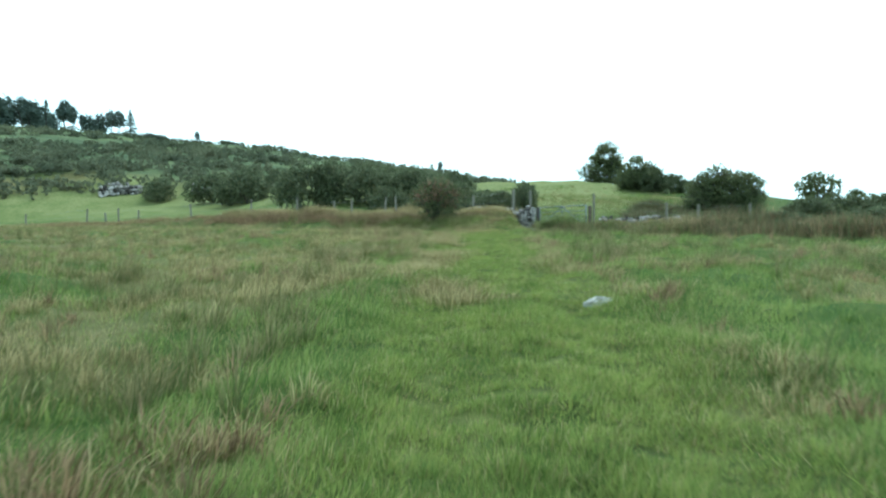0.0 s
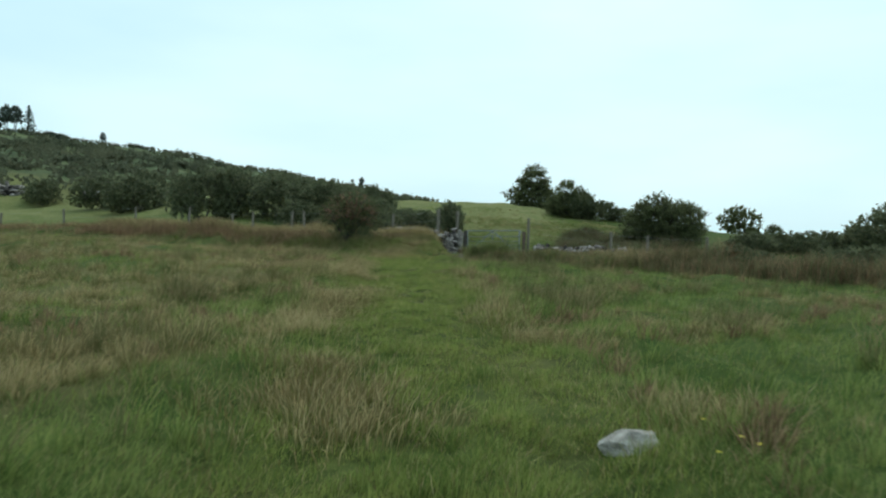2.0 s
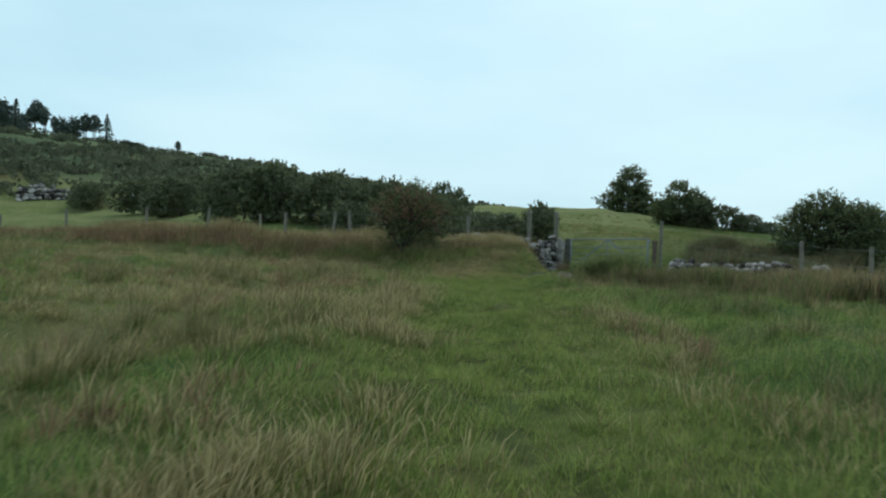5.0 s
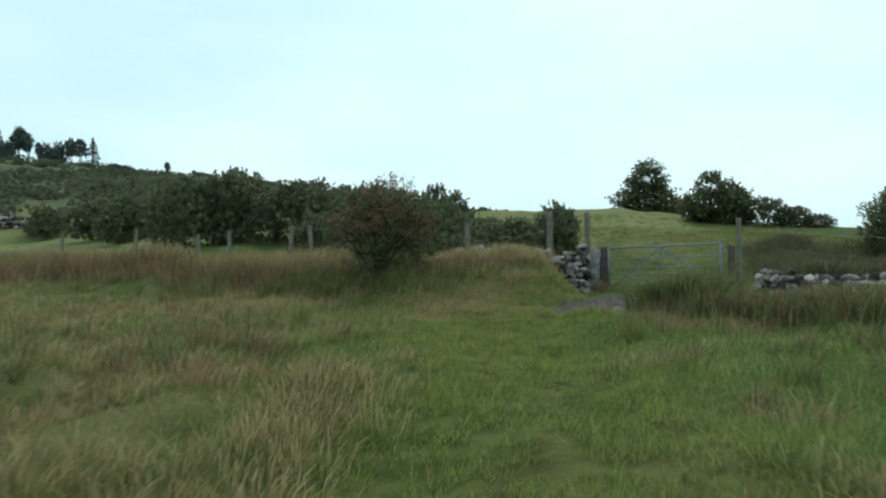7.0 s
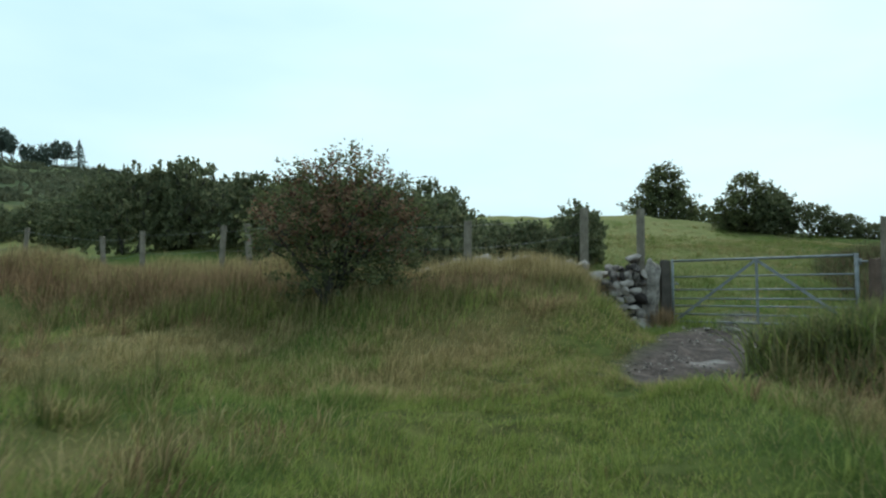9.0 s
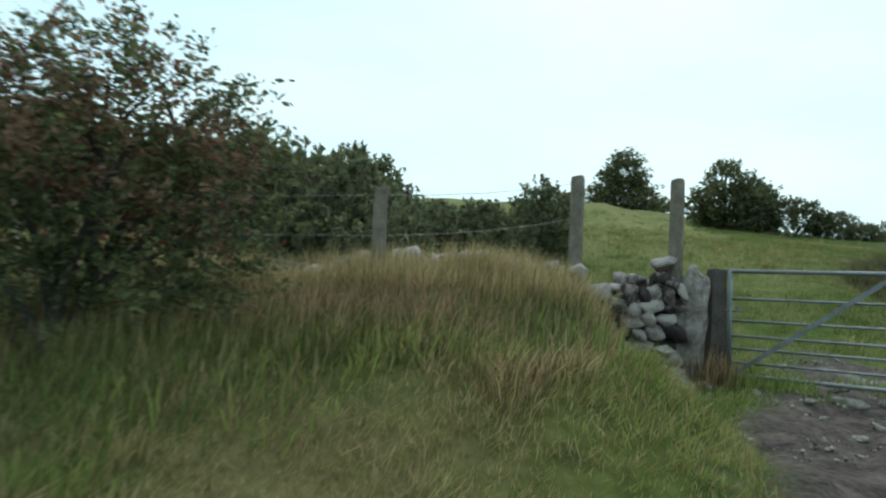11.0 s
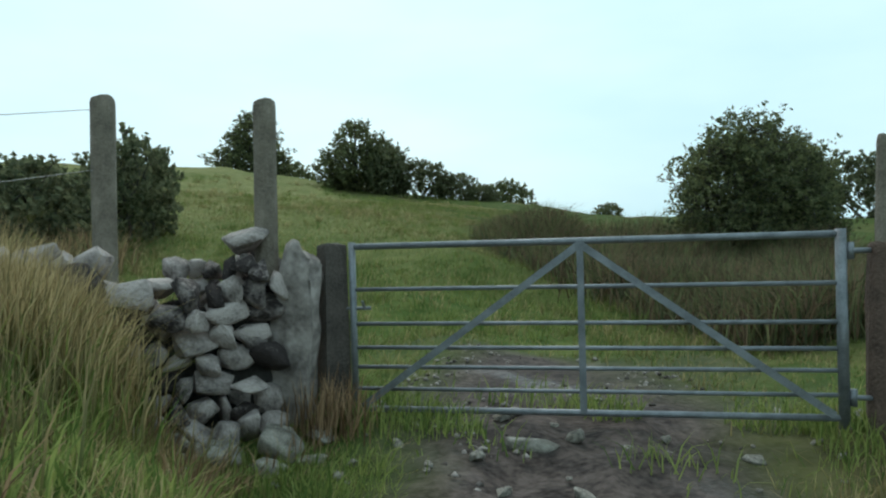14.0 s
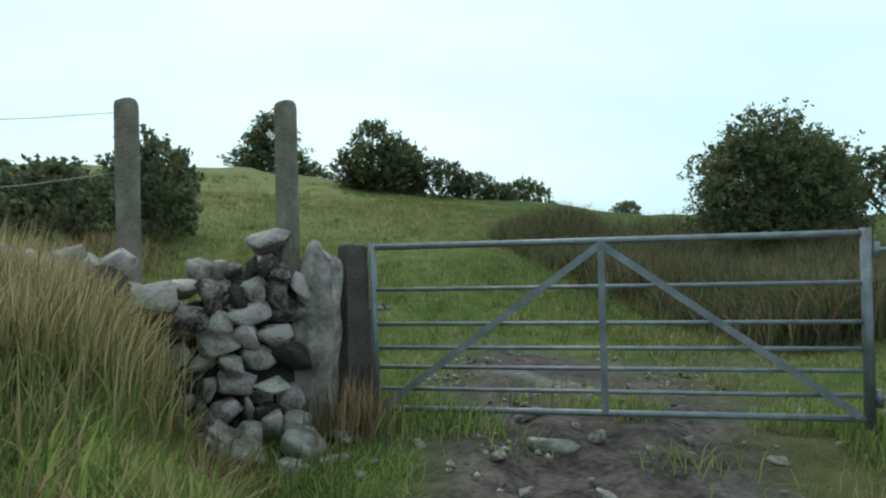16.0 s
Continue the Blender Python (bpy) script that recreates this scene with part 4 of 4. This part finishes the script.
for pick, name, label, mat in ((~dry & worn, "track_turf", "short worn yellow-green turf of the track", M_turf), (~dry & ~worn, "short_grass", "short wet green grass of the meadow", M_grass), (dry, "short_dry_grass", "short faded grass mixed through the meadow", M_tan)):
    grass_object(name, label, mat, [blades(x[pick], y[pick], short[pick], 0.0085, g, 0.25, 1.0, 0.9, 1)])

clumps = lambda x, y: waves(x, y, 2.2, 57) + 0.5 * waves(x, y, 4.5, 58)
off_track = lambda x, y: (is_track(x, y) < 0.2 + 0.3 * g.random(len(x))) & (mud_at(x, y) < 0.3)
grass_object("green_tussocks", "tufts of long green meadow grass", M_grass,
             [tufts(3600, 36, 0.13, 0.28, 0.010, g, 0.6, lambda x, y: off_track(x, y) & (dryness(x, y) < 0.4 * g.random(len(x))))])
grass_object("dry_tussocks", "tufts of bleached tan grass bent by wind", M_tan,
             [tufts(10000, 40, 0.13, 0.36, 0.009, g, 0.5, lambda x, y: off_track(x, y) & (clumps(x, y) > -0.45) & (dryness(x, y) > -0.55 + 0.6 * g.random(len(x))), 0.35)])
grass_object("brown_tussocks", "low brown withered grass and dock patches in the meadow", M_brown,
             [tufts(5200, 34, 0.14, 0.36, 0.010, g, 0.6, lambda x, y: off_track(x, y) & (dryness(x, y) > -0.5) & (waves(x, y, 1.1, 35) + 0.5 * waves(x, y, 3.0, 36) > 0.05 + 0.3 * g.random(len(x))), 0.4)])
grass_object("rush_clumps", "clumps of upright dark green and brown rushes", M_rush,
             [tufts(4200, 40, 0.32, 0.66, 0.008, g, 0.3, lambda x, y: off_track(x, y) & (np.abs(x - track_x(y)) > 1.9) & (waves(x, y, 0.8, 33) > 0.05) & (clumps(x, y) > 0.1), 0.2)])
# the taller fringe on both sides of the track
fy = g.uniform(9.5, 30, 900)
left = g.random(900) < 0.75
fx = track_x(fy) + np.where(left, -1.35, 1.55) + g.normal(0, 0.3, 900) + 0.3 * waves(fy, fy * 0, 0.9, 37)
k = waves(fy, fx, 1.2, 38) > -0.45
fx, fy = fx[k], fy[k]
ax, ay = g.normal(0, 0.13, (len(fx), 34)), g.normal(0, 0.16, (len(fx), 34))
grass_object("track_fringe", "faded taller grass along the edges of the track", M_tan,
             [blades((fx[:, None] + ax).ravel(), (fy[:, None] + ay).ravel(), (g.uniform(0.12, 0.30, len(fx))[:, None] * g.uniform(0.5, 1.1, ax.shape)).ravel(), 0.009, g, 0.2, 0.4, 0.5, 3, (ax * 3).ravel(), (ay * 3).ravel())])


def strip(a, b, width, n, g, offset=0.0):
    f = g.random(n)
    d = np.array(b, float) - np.array(a, float)
    side = np.array([-d[1], d[0]]) / np.hypot(*d)
    s = offset + g.uniform(-0.5, 0.5, n) * width
    return a[0] + d[0] * f + side[0] * s, a[1] + d[1] * f + side[1] * s


def stand(strips, g, w, spread, wind, share):
    """Tall stems over strips of ground, thinned to a share of their number."""
    out = []
    for a, b, width, n, hlo, hhi in strips:
        n = int(n * share)
        x, y = strip(a, b, width, n, g)
        x = x + g.normal(0, 0.25, n)
        clear = (y < 36) | (hhi < 0.35) | (x < 3.32 + 0.16 * (y - 36.67) + g.normal(0, 0.12, n)) | (y > 41.9) | (x > 8.6)
        keep = clear & (waves(x, y, 2.0, 41) > -0.75 + 0.6 * g.random(n) - 0.4) & (is_track(x, y) < 0.3)
        x, y = x[keep], y[keep]
        out.append(blades(x, y, g.uniform(hlo, hhi, len(x)) * (0.8 + 0.25 * waves(x, y, 1.3, 42)), w, g, wind, spread))
    return out


VERGE = [((3.4, 37.6), (4.7, 40.7), 0.9, 3000, 0.12, 0.32)]
FRONT = [((3.6, 39.4), (-3.0, 40.0), 2.4, 9000, 0.25, 0.6), ((1.6, 38.4), (-5.0, 40.6), 1.8, 4500, 0.3, 0.7)]
BANK = [((4.3, 40.95), (2.8, 41.4), 0.6, 5000, 0.55, 0.95), ((4.3, 40.9), (-1.5, 41.4), 1.6, 16000, 0.3, 0.7), ((-1.0, 41.4), (-13, 47.2), 3.2, 15000, 0.4, 0.85), ((-11, 46.2), (-34, 57.6), 2.6, 9000, 0.15, 0.4),
        ((4.5, 42.7), (0.0, 44.7), 1.2, 5500, 0.7, 1.2), ((0.0, 44.4), (-6.0, 47.0), 1.2, 3500, 0.5, 0.95), ((9.6, 35.2), (12.4, 31.0), 1.8, 5000, 0.4, 0.9), ((8.6, 37.3), (11.0, 33.5), 1.3, 5000, 0.2, 0.5)]
WEEDS = [((5.9, 35.4), (9.6, 31.6), 1.6, 6500, 0.35, 0.75), ((5.1, 36.2), (6.1, 35.5), 0.7, 4500, 0.75, 1.3)]
FAR = [((-11, 38.5), (-37, 52.0), 9.0, 12000, 0.2, 0.45)]
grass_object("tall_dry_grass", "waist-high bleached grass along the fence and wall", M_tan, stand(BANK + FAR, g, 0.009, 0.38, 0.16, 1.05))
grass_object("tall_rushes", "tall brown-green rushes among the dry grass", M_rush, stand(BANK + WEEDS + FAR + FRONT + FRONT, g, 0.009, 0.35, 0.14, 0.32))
grass_object("tall_green_growth", "long green grass and nettles under the dry stems", M_grass, stand([(a, b, w, n, lo * 0.6, hi * 0.7) for a, b, w, n, lo, hi in BANK + FAR + FRONT + VERGE] + WEEDS, g, 0.014, 0.8, 0.2, 0.4))
SCRUB = [((2.6, 39.6), (-4.0, 40.4), 1.8, 4500, 0.3, 0.7), ((-1.5, 40.4), (-14, 46.4), 2.8, 15000, 0.3, 0.8), ((-12, 45.4), (-34, 56.6), 2.8, 9000, 0.2, 0.5), ((9.4, 36.2), (13.0, 30.5), 2.2, 7000, 0.4, 0.9), ((12.0, 32.2), (26.0, 14.0), 4.2, 26000, 0.6, 1.25), ((10.9, 40.8), (14.4, 51.2), 1.8, 10000, 0.5, 0.95),
         ((12.6, 41.4), (17.6, 48.6), 4.4, 11000, 0.5, 1.1)]
BEYOND = [((2.9, 45.2), (-3.0, 48.6), 3.2, 11000, 0.5, 1.15), ((4.9, 49.2), (-1.0, 49.0), 2.6, 9000, 0.4, 0.9)]
GATE_SCRUB = SCRUB[5:]
grass_object("fence_scrub", "pale withered grass and weeds on the far side of the fence", M_tan, stand(BEYOND, g, 0.012, 0.5, 0.15, 0.5))
grass_object("field_scrub", "dark brown dying bracken at the edge of the grazed field", M_scrub, stand(GATE_SCRUB, g, 0.016, 0.8, 0.12, 1.0))
grass_object("bracken_and_docks", "brown dying bracken and dock stalks along the boundary", M_brown, stand(SCRUB[:5] + BEYOND + WEEDS[:1], g, 0.014, 0.8, 0.15, 0.8))
grass_object("green_bracken", "green bracken fronds among the brown stalks", M_haw, stand(SCRUB[3:] + GATE_SCRUB + BEYOND + WEEDS, g, 0.022, 1.1, 0.1, 0.4))

# grazed grass of the field beyond the gate
n = 120000
x, y = 2.6 + g.random(n) ** 1.1 * 17, 38.0 + g.random(n) ** 1.3 * 24
k = (beyond(x, y) > 0.1) & (mud_at(x, y) < 0.25 + 0.4 * g.random(n))
x, y = x[k], y[k]
long = 0.05 + 0.09 * g.random(len(x)) * (1.2 + waves(x, y, 1.1, 45)) + 0.10 * np.clip(waves(x, y, 0.6, 46) - 0.2, 0, 1)
f, o = g.random(5000), g.normal(0.1, 0.35, 5000)
fx, fy = 5.2 + 3.0 * f + 0.69 * o, 41.5 - 2.86 * f + 0.72 * o
k = (waves(fx, fy, 3.0, 52) > 0.1) | (f > 0.8)
grass_object("gate_foot_grass", "straggling grass under the gate", M_grass, [blades(fx[k], fy[k], g.uniform(0.06, 0.24, k.sum()), 0.010, g, 0.2, 0.8)])
tone = g.random(len(x)) + 0.25 * waves(x, y, 0.8, 47) + 0.3 * np.clip((beyond(x, y) - 5) / 10, 0, 1)
for pick, name, label, mat in ((tone < 0.62, "field_grass", "grazed green grass of the field beyond the gate", M_field), ((tone >= 0.62) & (tone < 0.85), "field_rush", "darker rushy tufts in the field beyond the gate", M_rush),
                               (tone >= 0.85, "field_dry_grass", "faded seed stalks in the field beyond the gate", M_tan)):
    grass_object(name, label, mat, [blades(x[pick], y[pick], long[pick], 0.013, g, 0.2, 0.9, 0.8, 1)])

# withered stalks at the foot of the gatepost
fx, fy = 5.28 + g.normal(0, 0.13, 240), 40.98 + g.normal(0, 0.12, 240)
grass_object("gatepost_stalks", "brown withered stalks at the foot of the gatepost", M_brown, [blades(fx, fy, g.uniform(0.15, 0.45, 240), 0.010, g, 0.05, 0.3)])

# coarser tufts left standing in the grazed field
for name, label, mat, n, lo, hi, seed in (("field_tussocks", "coarse green tufts left ungrazed in the field", M_field, 1500, 0.10, 0.24, 63), ("field_seed_heads", "pale bent seed stalks scattered over the field", M_tan, 420, 0.12, 0.24, 64)):
    x, y = g.uniform(1.0, 21.0, n), 41.5 + 26 * g.random(n) ** 1.2
    k = (beyond(x, y) > 0.9) & (mud_at(x, y) < 0.1) & (waves(x, y, 0.9, seed) > -0.1)
    x, y = x[k], y[k]
    ax, ay, sz = g.normal(0, 0.6, (len(x), 26)), g.normal(0, 0.6, (len(x), 26)), g.uniform(0.08, 0.26, len(x))[:, None]
    h = g.uniform(lo, hi, len(x))[:, None] * g.uniform(0.5, 1.15, ax.shape)
    grass_object(name, label, mat, [blades((x[:, None] + ax * sz).ravel(), (y[:, None] + ay * sz).ravel(), h.ravel(), 0.011, g, 0.25, 0.6, 0.5, 3, (ax * 0.6).ravel(), (ay * 0.6).ravel())])

# a few yellow flowers in the meadow beside the track
g = np.random.default_rng(97)
for k in range(4):
    x, y = 2.62 + g.normal(0, 0.12), 8.9 + g.normal(0, 0.22)
    h = g.uniform(0.16, 0.26)
    bm = bmesh.new()
    limb(bm, (0, 0, -0.02), (g.normal(0, 0.03), g.normal(0, 0.03), h), 0.003, 0.002, (0.01, 0, 0), 5, 4)
    flower = tagged(new("meadow_flower"), "small yellow meadow flower on a thin green stalk", "flower", "yellow flowers in the grass")
    part("stalk", bm, M_grass, flower)
    bm = bmesh.new()
    for p in range(9):
        a = 2 * math.pi * p / 9
        c = Vector((math.cos(a), math.sin(a), 0.25))
        n = Vector((-math.sin(a), math.cos(a), 0))
        bm.faces.new([bm.verts.new(q + Vector((0, 0, h))) for q in (c * 0.003, c * 0.014 + n * 0.005, c * 0.02, c * 0.014 - n * 0.005)])
    part("flower_head", bm, M_yellow, flower)
    flower.location = (x, y, gz(x, y))
